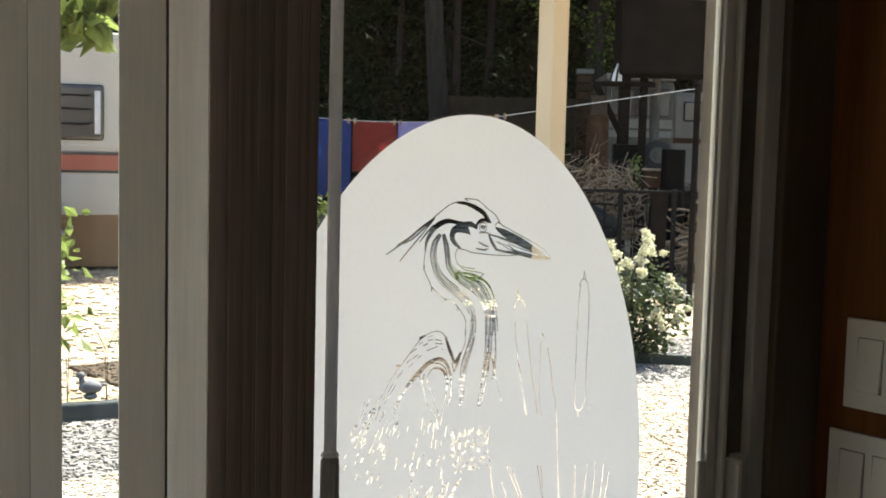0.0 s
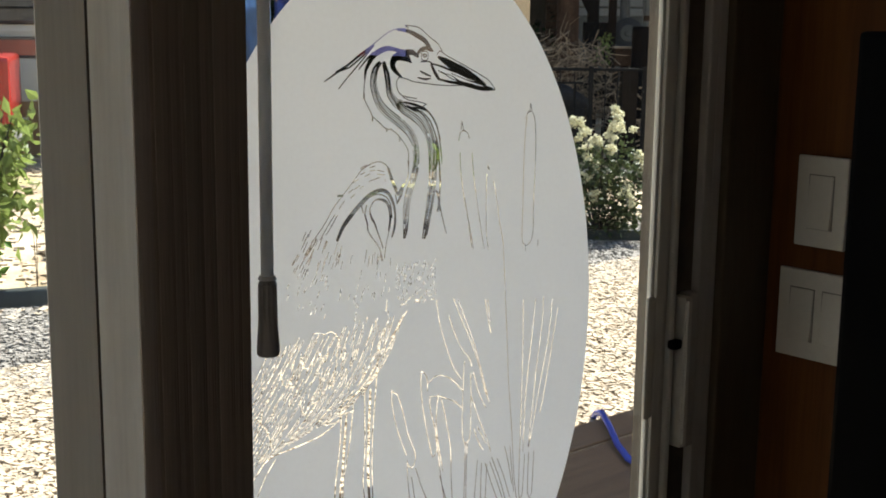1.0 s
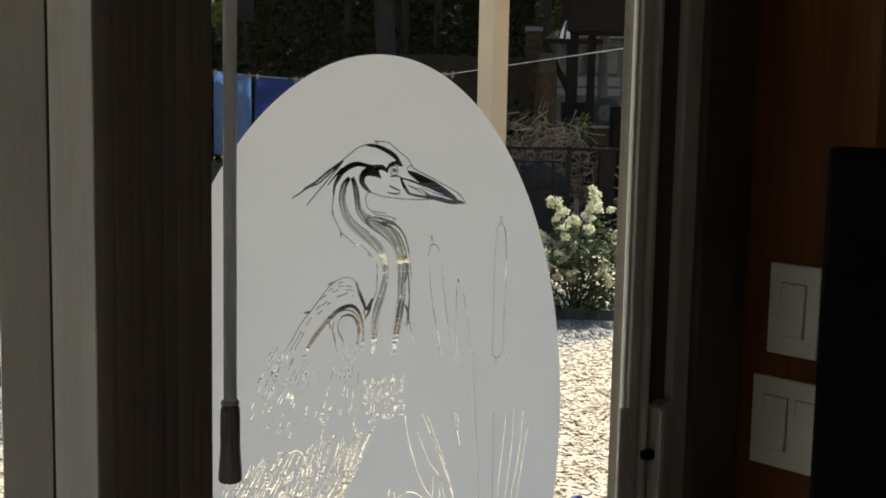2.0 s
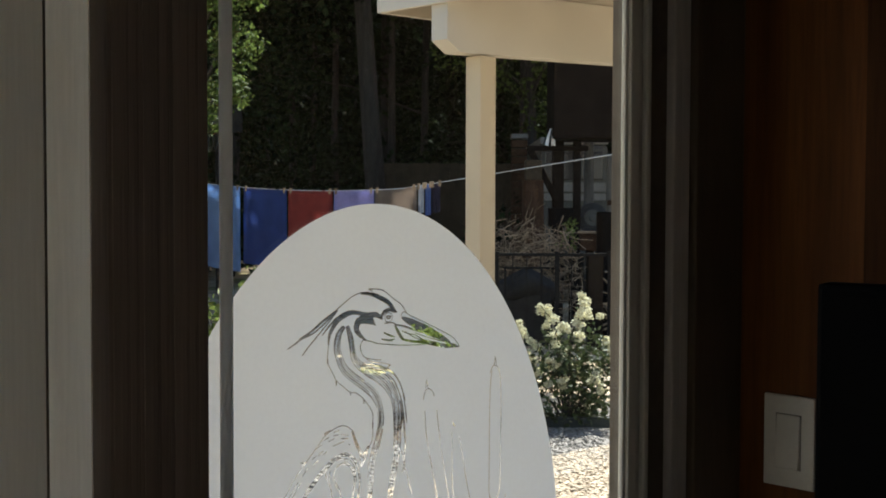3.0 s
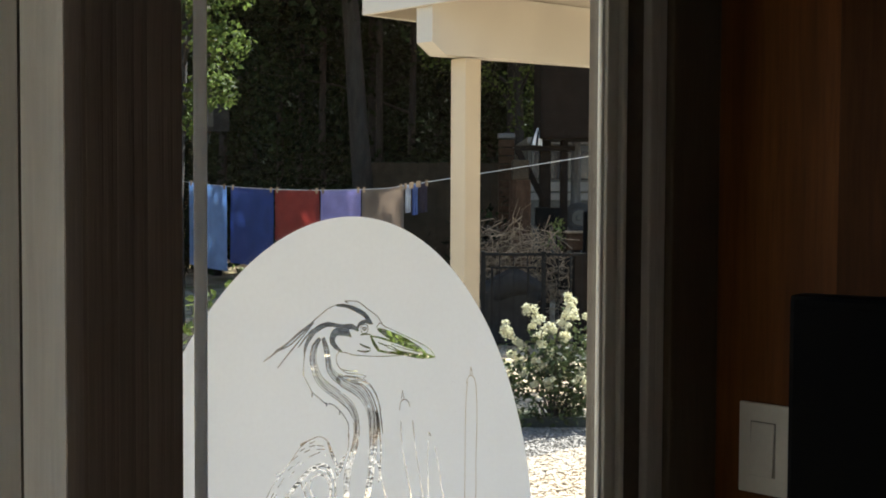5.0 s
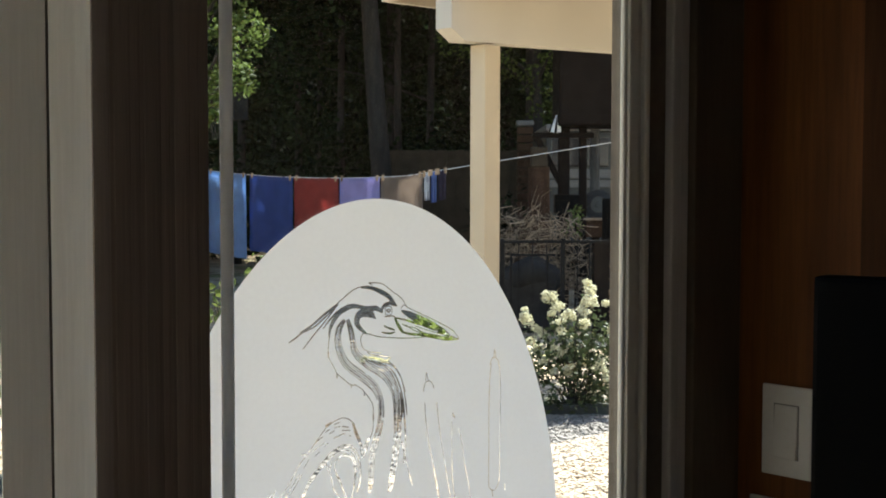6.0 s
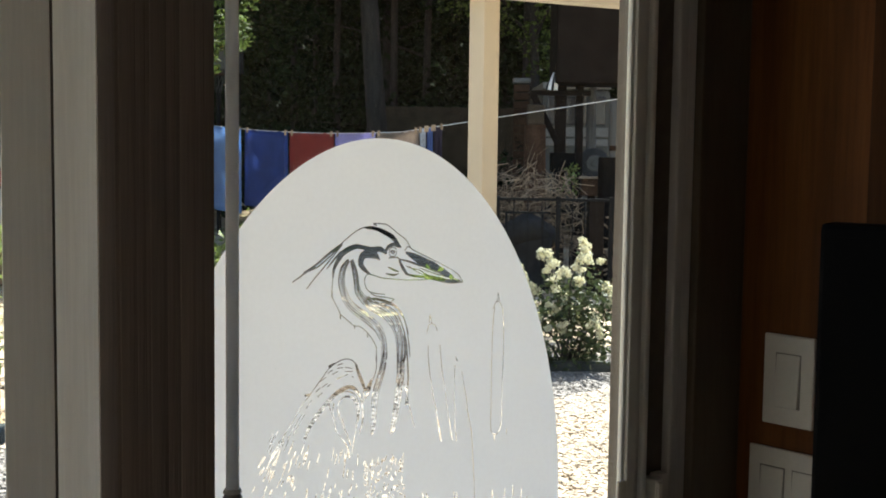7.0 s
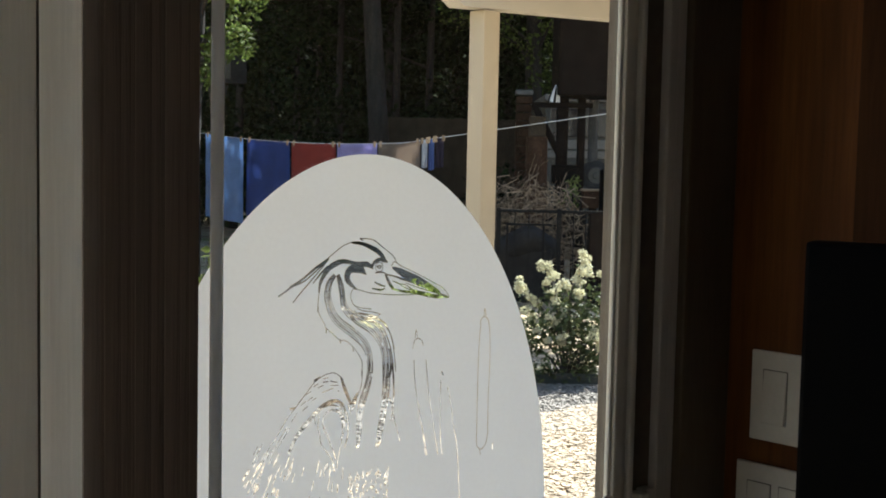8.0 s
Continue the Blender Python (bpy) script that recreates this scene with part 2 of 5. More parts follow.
def tube(bm, pts, radii, sides=8, cap=True):
    """A round bar along points, with a radius at each."""
    pts = [Vector(p) for p in pts]
    rings = []
    for i, p in enumerate(pts):
        d = (pts[min(i + 1, len(pts) - 1)] - pts[max(i - 1, 0)]).normalized()
        s = d.cross(Vector((0, 0, 1)) if abs(d.z) < 0.9 else Vector((1, 0, 0))).normalized()
        u = d.cross(s)
        r = radii[i] if hasattr(radii, "__len__") else radii
        rings.append([bm.verts.new(p + (s * math.cos(k * math.tau / sides) + u * math.sin(k * math.tau / sides)) * r) for k in range(sides)])
    for a, b in zip(rings, rings[1:]):
        for k in range(sides):
            bm.faces.new((a[k], a[(k + 1) % sides], b[(k + 1) % sides], b[k]))
    if cap:
        bm.faces.new(rings[0][::-1])
        bm.faces.new(rings[-1])
    return bm


def leaves(name, spots, size, material, parent, rng, droop=0.0, label=""):
    """Many single leaves, each a folded lens of two halves, at the given spots."""
    vs, fs = [], []
    for p in spots:
        s = size * rng.uniform(0.6, 1.35)
        d = Vector((rng.gauss(0, 1), rng.gauss(0, 1), rng.gauss(0, 0.7) - droop)).normalized()
        w = d.cross(Vector((rng.gauss(0, 1), rng.gauss(0, 1), rng.gauss(0, 1) + 0.6))).normalized() * s * 0.32
        n = d.cross(w).normalized() * s * 0.10
        p = Vector(p)
        i = len(vs)
        vs += [p, p + d * s * 0.5 + w + n, p + d * s, p + d * s * 0.5 - w + n, p + d * s * 0.5]
        fs += [(i, i + 4, i + 1), (i + 4, i + 2, i + 1), (i, i + 3, i + 4), (i + 4, i + 3, i + 2)]
    me = bpy.data.meshes.new(name)
    me.from_pydata([tuple(v) for v in vs], [], fs)
    me.materials.append(material)
    ob = new(name, me)
    if parent is not None:
        ob.parent = parent
    if label:
        ob["label"] = label
    return ob


def blob(rng, c, r, flat=0.8):
    """A spot in the outer half of a clump."""
    d = Vector((rng.gauss(0, 1), rng.gauss(0, 1), rng.gauss(0, 1))).normalized() * r * rng.uniform(0.35, 1) ** 0.6
    return Vector(c) + Vector((d.x, d.y, d.z * flat))


def yard(across, out, z=0.0):
    """A spot in the yard: metres out from the room along the sight line, and metres to its right."""
    return Vector((-0.78 + 0.6796 * out + 0.7336 * across, -0.94 + 0.7336 * out - 0.6796 * across, z))


YARD_TURN = -42.8
GROUND = -0.40
WALL_X = 0.58


# ---- the room ----
def structure(name, bm, material, label, category, smooth=False):
    return tagged(part(name, bm, material, None, "", smooth), label, category, kind="structure")


bm = bmesh.new()
box(bm, (-1.45, 0.0, 1.965), (WALL_X, 0.14, 2.22))
box(bm, (-2.8, 0.0, -0.02), (-1.45, 0.14, 2.22))
structure("wall_north", bm, M_PLASTER, "painted wall round the sliding glass door", "wall")
structure("wall_south", boxed((-2.8, -3.3, -0.02), (WALL_X, -3.2, 2.22)), M_PLASTER, "plain painted wall behind the room", "wall")
# The low opening in this unseen wall is added to brighten the room.
bm = bmesh.new()
for a, b in (((-3.3, -0.02), (-2.35, 2.22)), ((-0.85, -0.02), (0.14, 2.22)), ((-2.35, -0.02), (-0.85, 0.45)), ((-2.35, 1.10), (-0.85, 2.22))):
    box(bm, (-2.9, a[0], a[1]), (-2.8, b[0], b[1]))
structure("wall_west", bm, M_PLASTER, "plain painted wall with an unseen low opening added for fill light", "wall")
structure("wall_east", boxed((WALL_X, -3.3, -0.02), (WALL_X + 0.12, 0.14, 2.22)), M_WOODWALL, "orange-brown wood panelled wall with switch plates", "wall")
structure("floor", boxed((-2.9, -3.3, -0.10), (WALL_X + 0.12, 0.14, -0.02)), M_FLOOR, "pale vinyl plank floor of the dim room", "floor")
structure("ceiling", boxed((-2.9, -3.3, 2.22), (WALL_X + 0.12, 0.14, 2.30)), M_CEIL, "pale painted ceiling of the dim room", "ceiling")
# Out of view: this roof and eave are placed to hold sun off the door.
structure("roof_eave", boxed((-3.2, -3.6, 2.32), (WALL_X + 0.5, 0.85, 2.42), 0.01), M_CREAMW, "unseen house roof, its deep eave added to shade the door", "roof")
structure("wall_panel_trim", boxed((WALL_X - 0.016, -1.03, 0.0), (WALL_X - 0.001, -0.185, 2.2), 0.003), M_DARKWOOD, "darker brown wooden panel on the wood wall", "trim")
structure("door_casing", boxed((0.478, -0.012, 0.0), (WALL_X - 0.002, 0.10, 1.963), 0.004), M_CASING, "dark brown casing beside the sliding door", "trim")

# sliding glass door
door = tagged(new("door_1"), "grey vinyl sliding glass door with a frosted oval decal", "door", kind="structure")
bm = bmesh.new()
box(bm, (0.440, -0.006, 0.0), (0.456, 0.06, 1.9625), 0.003)
box(bm, (0.458, -0.003, 0.0), (0.476, 0.06, 1.9625), 0.003)
part("jamb", bm, M_JAMB, door, "dull grey door jamb")
part("jamb_channel", boxed((0.3905, 0.004, 0.0), (0.4385, 0.05, 1.9625), 0.002), M_BRONZE, door, "dark recessed channel of the jamb")
part("jamb", boxed((-1.45, -0.01, 0.0), (-1.40, 0.11, 1.9625), 0.003), M_JAMB, door)
part("head_track", boxed((-1.40, -0.012, 1.925), (0.43, 0.10, 1.962), 0.003), M_JAMB, door)
part("sill_track", boxed((-1.40, -0.012, -0.018), (0.43, 0.12, 0.03), 0.003), M_JAMB, door)
panel = part("sliding_panel", boxed((-0.306, -0.018, 0.03), (0.338, 0.018, 0.14), 0.003), M_VINYL, door)
bm = bmesh.new()
box(bm, (0.3455, -0.008, 0.14), (0.352, -0.0025, 1.9235), 0.002)
box(bm, (0.3505, -0.012, 0.03), (0.369, 0.003, 1.9235), 0.003)
box(bm, (0.371, -0.007, 0.03), (0.378, 0.020, 1.9235), 0.002)
box(bm, (0.380, -0.012, 0.03), (0.389, 0.020, 1.9235), 0.003)
part("stile", bm, M_VINYL, panel, "ribbed pale grey vinyl stile")
part("stile", boxed((-0.355, -0.018, 0.03), (-0.307, 0.018, 1.9235), 0.004), M_VINYL, panel)
part("top_rail", boxed((-0.306, -0.018, 1.889), (0.338, 0.018, 1.9235), 0.004), M_VINYL, panel)
pane = part("pane", boxed((-0.308, -0.002, 0.139), (0.3495, 0.002, 1.8905)), M_GLASS, panel, "clear glass pane")
pane.visible_shadow = False
fixed = part("fixed_panel", boxed((-1.40, 0.03, 0.03), (-0.30, 0.07, 0.14), 0.003), M_VINYL, door)
part("top_rail", boxed((-1.40, 0.03, 1.889), (-0.30, 0.07, 1.9235), 0.004), M_VINYL, fixed)
part("stile", boxed((-0.338, 0.03, 0.14), (-0.300, 0.07, 1.889), 0.004), M_VINYL, fixed)
pane = part("pane", boxed((-1.40, 0.048, 0.139), (-0.337, 0.052, 1.8905)), M_GLASS, fixed, "clear glass pane")
pane.visible_shadow = False
bm = bmesh.new()
box(bm, (0.400, -0.018, 1.016), (0.413, 0.0035, 1.206), 0.002)
box(bm, (0.402, -0.021, 1.020), (0.409, -0.017, 1.202), 0.001)
handle = part("door_handle", bm, M_HANDLE, door, "pale grey upright pull handle")
# The handle's unlit side is a separate box in a darker grey.
part("grip_back", boxed((0.4135, -0.013, 1.012), (0.431, 0.0035, 1.209), 0.002), M_JAMB, handle, "dim side of the handle, shade in its darker grey")
part("latch_lever", boxed((0.379, -0.020, 1.144), (0.3945, -0.008, 1.156), 0.003), M_BLACK, handle, "small dark latch lever")
part("strike_plate", boxed((0.3345, -0.014, 1.064), (0.3500, -0.0085, 1.214), 0.004), M_SWITCH, door, "cream plastic strip on the stile")

# ---- frosted oval film with clear lines cut out of it ----
OVAL = (-22.0, 1216.0, 262.0, 393.0)
CUTS = []


def cut(*pts):
    """One clear line through (x, z, half width) in millimetres, rounded between its points."""
    p = [pts[0], *pts, pts[-1]]
    out = []
    for i in range(1, len(p) - 2):
        a, b, c, d = (np.array(q, float) for q in p[i - 1:i + 3])
        n = max(2, int(np.hypot(*(c - b)[:2]) / 4))
        for k in range(n):
            t = k / n
            out.append(0.5 * (2 * b + (c - a) * t + (2 * a - 5 * b + 4 * c - d) * t * t + (3 * b - a - 3 * c + d) * t ** 3))
    out.append(np.array(pts[-1], float))
    CUTS.append(np.array(out))



def strands(count, half, *pts):
    """Several fine clear lines side by side along a wide path, broken here and there."""
    cut(*pts)
    c = CUTS.pop()
    r = random.Random(9)
    for k in range(count):
        side = 2 * (k + 0.5) / count - 1
        line = []
        for i in range(len(c)):
            d = (c[min(i + 1, len(c) - 1)] - c[max(i - 1, 0)])[:2]
            d = d / (np.hypot(*d) + 1e-9)
            line.append((*(c[i][:2] + np.array((-d[1], d[0])) * c[i][2] * side), half * (1 + 0.4 * math.sin(i * 0.45 + k * 2.1))))
        i = 0
        while i < len(line) - 2:
            j = min(len(line), i + r.randint(9, 24))
            CUTS.append(np.array(line[i:j]))
            i = j - 1 + r.randint(0, 1)


cut((-68.0, 1511.0, 0.42), (-60.0, 1516.0, 0.42), (-50.0, 1522.0, 0.42), (-39.0, 1525.0, 0.42), (-30.0, 1525.0, 0.42))
cut((-39.0, 1524.0, 0.8), (-27.0, 1523.0, 1.7), (-16.0, 1519.0, 2.3), (-6.0, 1514.0, 2.4), (0.0, 1508.0, 2), (4.0, 1504.0, 0.8))
cut((-26.0, 1526.0, 0.42), (-30.0, 1528.0, 0.42), (-16.0, 1527.0, 0.42), (-9.0, 1524.0, 0.42), (1.0, 1517.0, 0.42), (11.0, 1511.0, 0.42), (17.0, 1503.0, 0.42), (21.0, 1500.0, 0.42), (33.0, 1495.0, 0.42), (54.0, 1486.0, 0.42), (74.0, 1477.0, 0.42), (82.0, 1472.0, 0.42), (88.0, 1465.0, 0.42))
cut((21.0, 1500.0, 0.42), (14.0, 1504.0, 0.42), (10.0, 1500.0, 0.42))
cut((-78.0, 1479.0, 0.8), (-77.0, 1487.0, 1.6), (-73.0, 1494.0, 2.2), (-67.0, 1501.0, 2.7), (-59.0, 1505.0, 2.8), (-50.0, 1507.0, 2.2), (-39.0, 1505.0, 1.9), (-31.0, 1503.0, 2.6), (-21.0, 1503.0, 2.6), (-14.0, 1499.0, 1.4))
cut((-15.0, 1500.0, 1.5), (-11.0, 1505.0, 1.8), (-4.0, 1507.0, 1.8), (1.0, 1505.0, 1.5), (5.0, 1504.0, 0.6))
cut((-34.0, 1480.0, 0.8), (-40.0, 1484.0, 2), (-45.0, 1490.0, 3), (-44.0, 1496.0, 3.6), (-40.0, 1499.0, 3.8), (-33.0, 1499.0, 4), (-27.0, 1497.0, 3), (-22.0, 1493.0, 0.6))
cut((-35.0, 1501.0, 2.6), (-29.0, 1501.0, 2.4), (-24.0, 1497.0, 0.8))
cut((-1.0, 1499.0, 0.42), (-2.0, 1496.0, 0.42), (-5.0, 1495.0, 0.42), (-9.0, 1496.0, 0.42), (-10.0, 1500.0, 0.42), (-9.0, 1503.0, 0.42), (-6.0, 1504.0, 0.42), (-2.0, 1503.0, 0.42), (-1.0, 1499.0, 0.42))
cut((-3.0, 1500.0, 0.7), (-5.0, 1498.0, 0.7), (-8.0, 1500.0, 0.7), (-6.0, 1501.0, 0.7), (-3.0, 1500.0, 0.7))
cut((12.0, 1498.0, 1.2), (21.0, 1494.0, 3.3), (34.0, 1488.0, 4.4), (46.0, 1483.0, 4.6), (55.0, 1479.0, 3.8), (65.0, 1475.0, 2.4), (75.0, 1470.0, 1))
cut((3.0, 1492.0, 0.6), (16.0, 1489.0, 1), (28.0, 1485.0, 1), (38.0, 1482.0, 0.7))
cut((3.0, 1491.0, 1.2), (7.0, 1484.0, 1.8), (12.0, 1478.0, 1.6))
cut((12.0, 1477.0, 1), (25.0, 1474.0, 1.2), (40.0, 1472.0, 1.6), (55.0, 1469.0, 2), (70.0, 1466.0, 2.2), (82.0, 1465.0, 1.5), (88.0, 1464.0, 0.5))
cut((-37.0, 1480.0, 0.42), (-28.0, 1478.0, 0.42), (-22.0, 1476.0, 0.42), (-18.0, 1475.0, 0.42), (-4.0, 1473.0, 0.42), (14.0, 1471.0, 0.42), (33.0, 1470.0, 0.42), (44.0, 1470.0, 0.42))
cut((12.0, 1485.0, 0.42), (19.0, 1482.0, 0.42), (29.0, 1480.0, 0.42), (40.0, 1474.0, 0.8), (51.0, 1472.0, 0.42))
cut((16.0, 1484.0, 0.42), (29.0, 1477.0, 0.42), (40.0, 1474.0, 0.42), (59.0, 1470.0, 0.8))
cut((29.0, 1482.0, 0.42), (47.0, 1476.0, 0.42), (66.0, 1471.0, 0.8))
cut((55.0, 1477.0, 1), (70.0, 1470.0, 1), (84.0, 1466.0, 0.6))
cut((-11.0, 1485.0, 0.6), (-4.0, 1482.0, 1), (2.0, 1480.0, 0.6))
cut((-14.0, 1479.0, 0.5), (-4.0, 1477.0, 1), (2.0, 1478.0, 0.5))
cut((-10.0, 1494.0, 0.6), (-0.0, 1494.0, 0.6), (5.0, 1491.0, 0.6))
cut((-37.0, 1480.0, 0.42), (-40.0, 1476.0, 0.42), (-40.0, 1471.0, 0.42), (-37.0, 1465.0, 0.42), (-32.0, 1462.0, 0.42), (-23.0, 1460.0, 0.42), (-15.0, 1459.0, 0.42))
cut((-32.0, 1461.0, 0.42), (-26.0, 1458.0, 0.42), (-14.0, 1456.0, 0.42), (-3.0, 1453.0, 0.42), (-7.0, 1451.0, 0.42), (1.0, 1445.0, 0.42), (8.0, 1436.0, 0.42), (13.0, 1426.0, 0.42), (16.0, 1417.0, 0.42))
cut((-68.0, 1510.0, 1), (-84.0, 1501.0, 1.2), (-98.0, 1492.0, 1), (-111.0, 1486.0, 0.8))
cut((-68.0, 1509.0, 0.8), (-82.0, 1499.0, 0.8), (-96.0, 1490.0, 0.8), (-107.0, 1487.0, 0.9), (-116.0, 1482.0, 0.7), (-124.0, 1478.0, 0.5))
cut((-68.0, 1509.0, 0.5), (-75.0, 1502.0, 0.6), (-88.0, 1490.0, 0.7), (-100.0, 1479.0, 0.6), (-108.0, 1471.0, 0.5))
cut((-69.0, 1503.0, 0.8), (-77.0, 1496.0, 1), (-85.0, 1488.0, 0.5))
cut((-70.0, 1501.0, 0.42), (-74.0, 1493.0, 0.42), (-77.0, 1484.0, 0.42))
cut((-78.0, 1479.0, 0.42), (-79.0, 1470.0, 0.42), (-79.0, 1462.0, 0.42), (-76.0, 1456.0, 0.42), (-71.0, 1448.0, 0.42), (-69.0, 1444.0, 0.42), (-61.0, 1438.0, 0.42), (-52.0, 1431.0, 0.42), (-47.0, 1431.0, 0.42), (-39.0, 1426.0, 0.42), (-34.0, 1421.0, 0.42), (-29.0, 1415.0, 0.42), (-25.0, 1408.0, 0.42), (-25.0, 1401.0, 0.42), (-25.0, 1387.0, 0.42), (-28.0, 1379.0, 0.42), (-32.0, 1372.0, 0.42), (-37.0, 1367.0, 0.42))
cut((-79.0, 1465.0, 0.8), (-79.0, 1461.0, 0.7))
cut((-69.0, 1440.0, 0.7), (-69.0, 1444.0, 0.7))
cut((-52.0, 1432.0, 0.6), (-52.0, 1429.0, 0.5))
cut((-36.0, 1423.0, 0.7), (-36.0, 1419.0, 0.5))
cut((-25.0, 1399.0, 0.9), (-25.0, 1394.0, 0.7))
strands(5, 0.5, (-60, 1494, 1.8), (-66, 1487, 3.6), (-68, 1476, 4.2), (-66, 1467, 4.4), (-61, 1456, 4.8), (-53, 1448, 5), (-41, 1440, 5), (-31, 1433, 5), (-22, 1425, 5), (-17, 1415, 4.3), (-15, 1404, 4), (-16, 1392, 4), (-19, 1381, 4.2), (-24, 1368, 4.6), (-27, 1355, 4.4), (-28, 1338, 3.6), (-29, 1324, 2))
strands(5, 0.5, (-56, 1494, 1.8), (-52, 1483, 3.3), (-50, 1473, 3.3), (-48, 1464, 4), (-41, 1456, 4.6), (-35, 1452, 5))
strands(6, 0.55, (-38, 1456, 4.5), (-31, 1450, 5.5), (-21, 1445, 6), (-10, 1438, 6.5), (-3, 1430, 6), (2, 1421, 5.5), (5, 1410, 5.5), (6, 1396, 5.2), (6, 1379, 5), (4, 1365, 5), (2, 1351, 4.6), (-1, 1335, 4), (-4, 1321, 2.6))
cut((-30.0, 1456.0, 0.8), (-17.0, 1453.0, 1.3), (-7.0, 1450.0, 0.7))
cut((-28.0, 1452.0, 0.7), (-16.0, 1448.0, 1.5), (-9.0, 1445.0, 0.6))
cut((-20.0, 1451.0, 0.6), (-3.0, 1447.0, 1), (6.0, 1439.0, 0.9), (12.0, 1428.0, 0.8), (15.0, 1415.0, 0.7), (17.0, 1403.0, 0.8), (18.0, 1394.0, 0.4))
cut((-10.0, 1447.0, 0.42), (1.0, 1438.0, 0.8), (9.0, 1423.0, 0.8), (13.0, 1409.0, 1), (15.0, 1389.0, 1), (16.0, 1372.0, 1), (15.0, 1361.0, 1), (16.0, 1347.0, 0.6))
cut((10.0, 1417.0, 1), (12.0, 1401.0, 1.6), (10.0, 1390.0, 1.2))
cut((11.0, 1367.0, 1), (15.0, 1358.0, 1.6), (13.0, 1347.0, 1))
cut((15.0, 1356.0, 0.8), (19.0, 1341.0, 0.6), (25.0, 1323.0, 0.4))
cut((-147.0, 1321.0, 0.42), (-134.0, 1337.0, 0.42), (-124.0, 1348.0, 0.42), (-115.0, 1361.0, 0.42), (-105.0, 1371.0, 0.42), (-92.0, 1384.0, 0.42), (-82.0, 1394.0, 0.42), (-72.0, 1399.0, 0.42), (-63.0, 1401.0, 0.42), (-55.0, 1399.0, 0.42), (-48.0, 1393.0, 0.42))
cut((-109.0, 1372.0, 1.1), (-104.0, 1372.0, 1))
cut((-82.0, 1396.0, 1), (-76.0, 1398.0, 0.8))
cut((-50.0, 1394.0, 1.1), (-46.0, 1384.0, 1.8), (-42.0, 1376.0, 1.8), (-38.0, 1368.0, 1.4), (-35.0, 1371.0, 1.6), (-31.0, 1377.0, 1))
cut((-31.0, 1377.0, 1.2), (-34.0, 1367.0, 1.6), (-39.0, 1359.0, 0.8))
cut((-41.0, 1368.0, 0.6), (-39.0, 1360.0, 0.6))
cut((-110.0, 1331.0, 1.6), (-104.0, 1342.0, 2), (-95.0, 1352.0, 2.2), (-82.0, 1363.0, 2.4), (-72.0, 1370.0, 2.2), (-63.0, 1373.0, 2), (-55.0, 1373.0, 1.8), (-48.0, 1368.0, 1.6), (-43.0, 1358.0, 1.4), (-41.0, 1346.0, 1.2), (-42.0, 1335.0, 1.2), (-45.0, 1327.0, 0.8))
cut((-100.0, 1344.0, 0.5), (-88.0, 1356.0, 0.6), (-76.0, 1366.0, 0.6), (-65.0, 1370.0, 0.6), (-53.0, 1367.0, 0.6), (-47.0, 1359.0, 0.6), (-45.0, 1346.0, 0.5))
cut((-49.0, 1334.0, 1), (-47.0, 1346.0, 1.4), (-49.0, 1357.0, 1.6), (-54.0, 1363.0, 1.4), (-62.0, 1365.0, 1), (-68.0, 1363.0, 0.6), (-72.0, 1356.0, 0.6), (-70.0, 1348.0, 1), (-66.0, 1342.0, 1), (-63.0, 1334.0, 0.6), (-58.0, 1323.0, 0.6), (-56.0, 1317.0, 0.6))
cut((-76.0, 1360.0, 0.8), (-78.0, 1352.0, 0.8), (-75.0, 1343.0, 0.8), (-74.0, 1335.0, 0.6), (-67.0, 1326.0, 0.5), (-60.0, 1317.0, 0.5), (-57.0, 1305.0, 0.8))
cut((-48.0, 1335.0, 0.42), (-51.0, 1325.0, 0.42), (-53.0, 1316.0, 0.42), (-54.0, 1307.0, 0.42))
cut((-82.0, 1360.0, 0.8), (-80.0, 1354.0, 0.7))
cut((-72.0, 1396.0, 0.42), (-66.0, 1397.0, 0.42))
cut((-63.0, 1393.0, 0.42), (-55.0, 1391.0, 0.42))
cut((-83.0, 1390.0, 0.42), (-78.0, 1392.0, 0.42))
cut((-72.0, 1393.0, 0.42), (-66.0, 1393.0, 0.42))
cut((-92.0, 1383.0, 0.42), (-86.0, 1386.0, 0.42))
cut((-73.0, 1383.0, 0.42), (-60.0, 1386.0, 0.42))
cut((-63.0, 1389.0, 0.42), (-54.0, 1388.0, 0.42))
cut((-97.0, 1374.0, 0.42), (-92.0, 1377.0, 0.42))
cut((-90.0, 1377.0, 0.42), (-84.0, 1380.0, 0.42))
cut((-95.0, 1369.0, 0.42), (-90.0, 1372.0, 0.42))
cut((-84.0, 1377.0, 0.42), (-80.0, 1379.0, 0.42))
cut((-78.0, 1388.0, 0.42), (-72.0, 1390.0, 0.42))
cut((-54.0, 1383.0, 0.42), (-53.0, 1382.0, 0.42))
cut((-130.0, 1333.0, 0.42), (-121.0, 1345.0, 0.42), (-113.0, 1355.0, 0.42))
cut((-123.0, 1337.0, 0.42), (-116.0, 1346.0, 0.42), (-110.0, 1354.0, 0.42))
cut((-108.0, 1360.0, 0.42), (-102.0, 1367.0, 0.42))
cut((-144.0, 1321.0, 0.5), (-138.0, 1328.0, 0.6), (-134.0, 1334.0, 0.5))
cut((-153.0, 1309.0, 0.4), (-148.0, 1317.0, 0.6), (-142.0, 1325.0, 0.5))
cut((-146.0, 1312.0, 0.5), (-141.0, 1318.0, 0.7), (-137.0, 1325.0, 0.4))
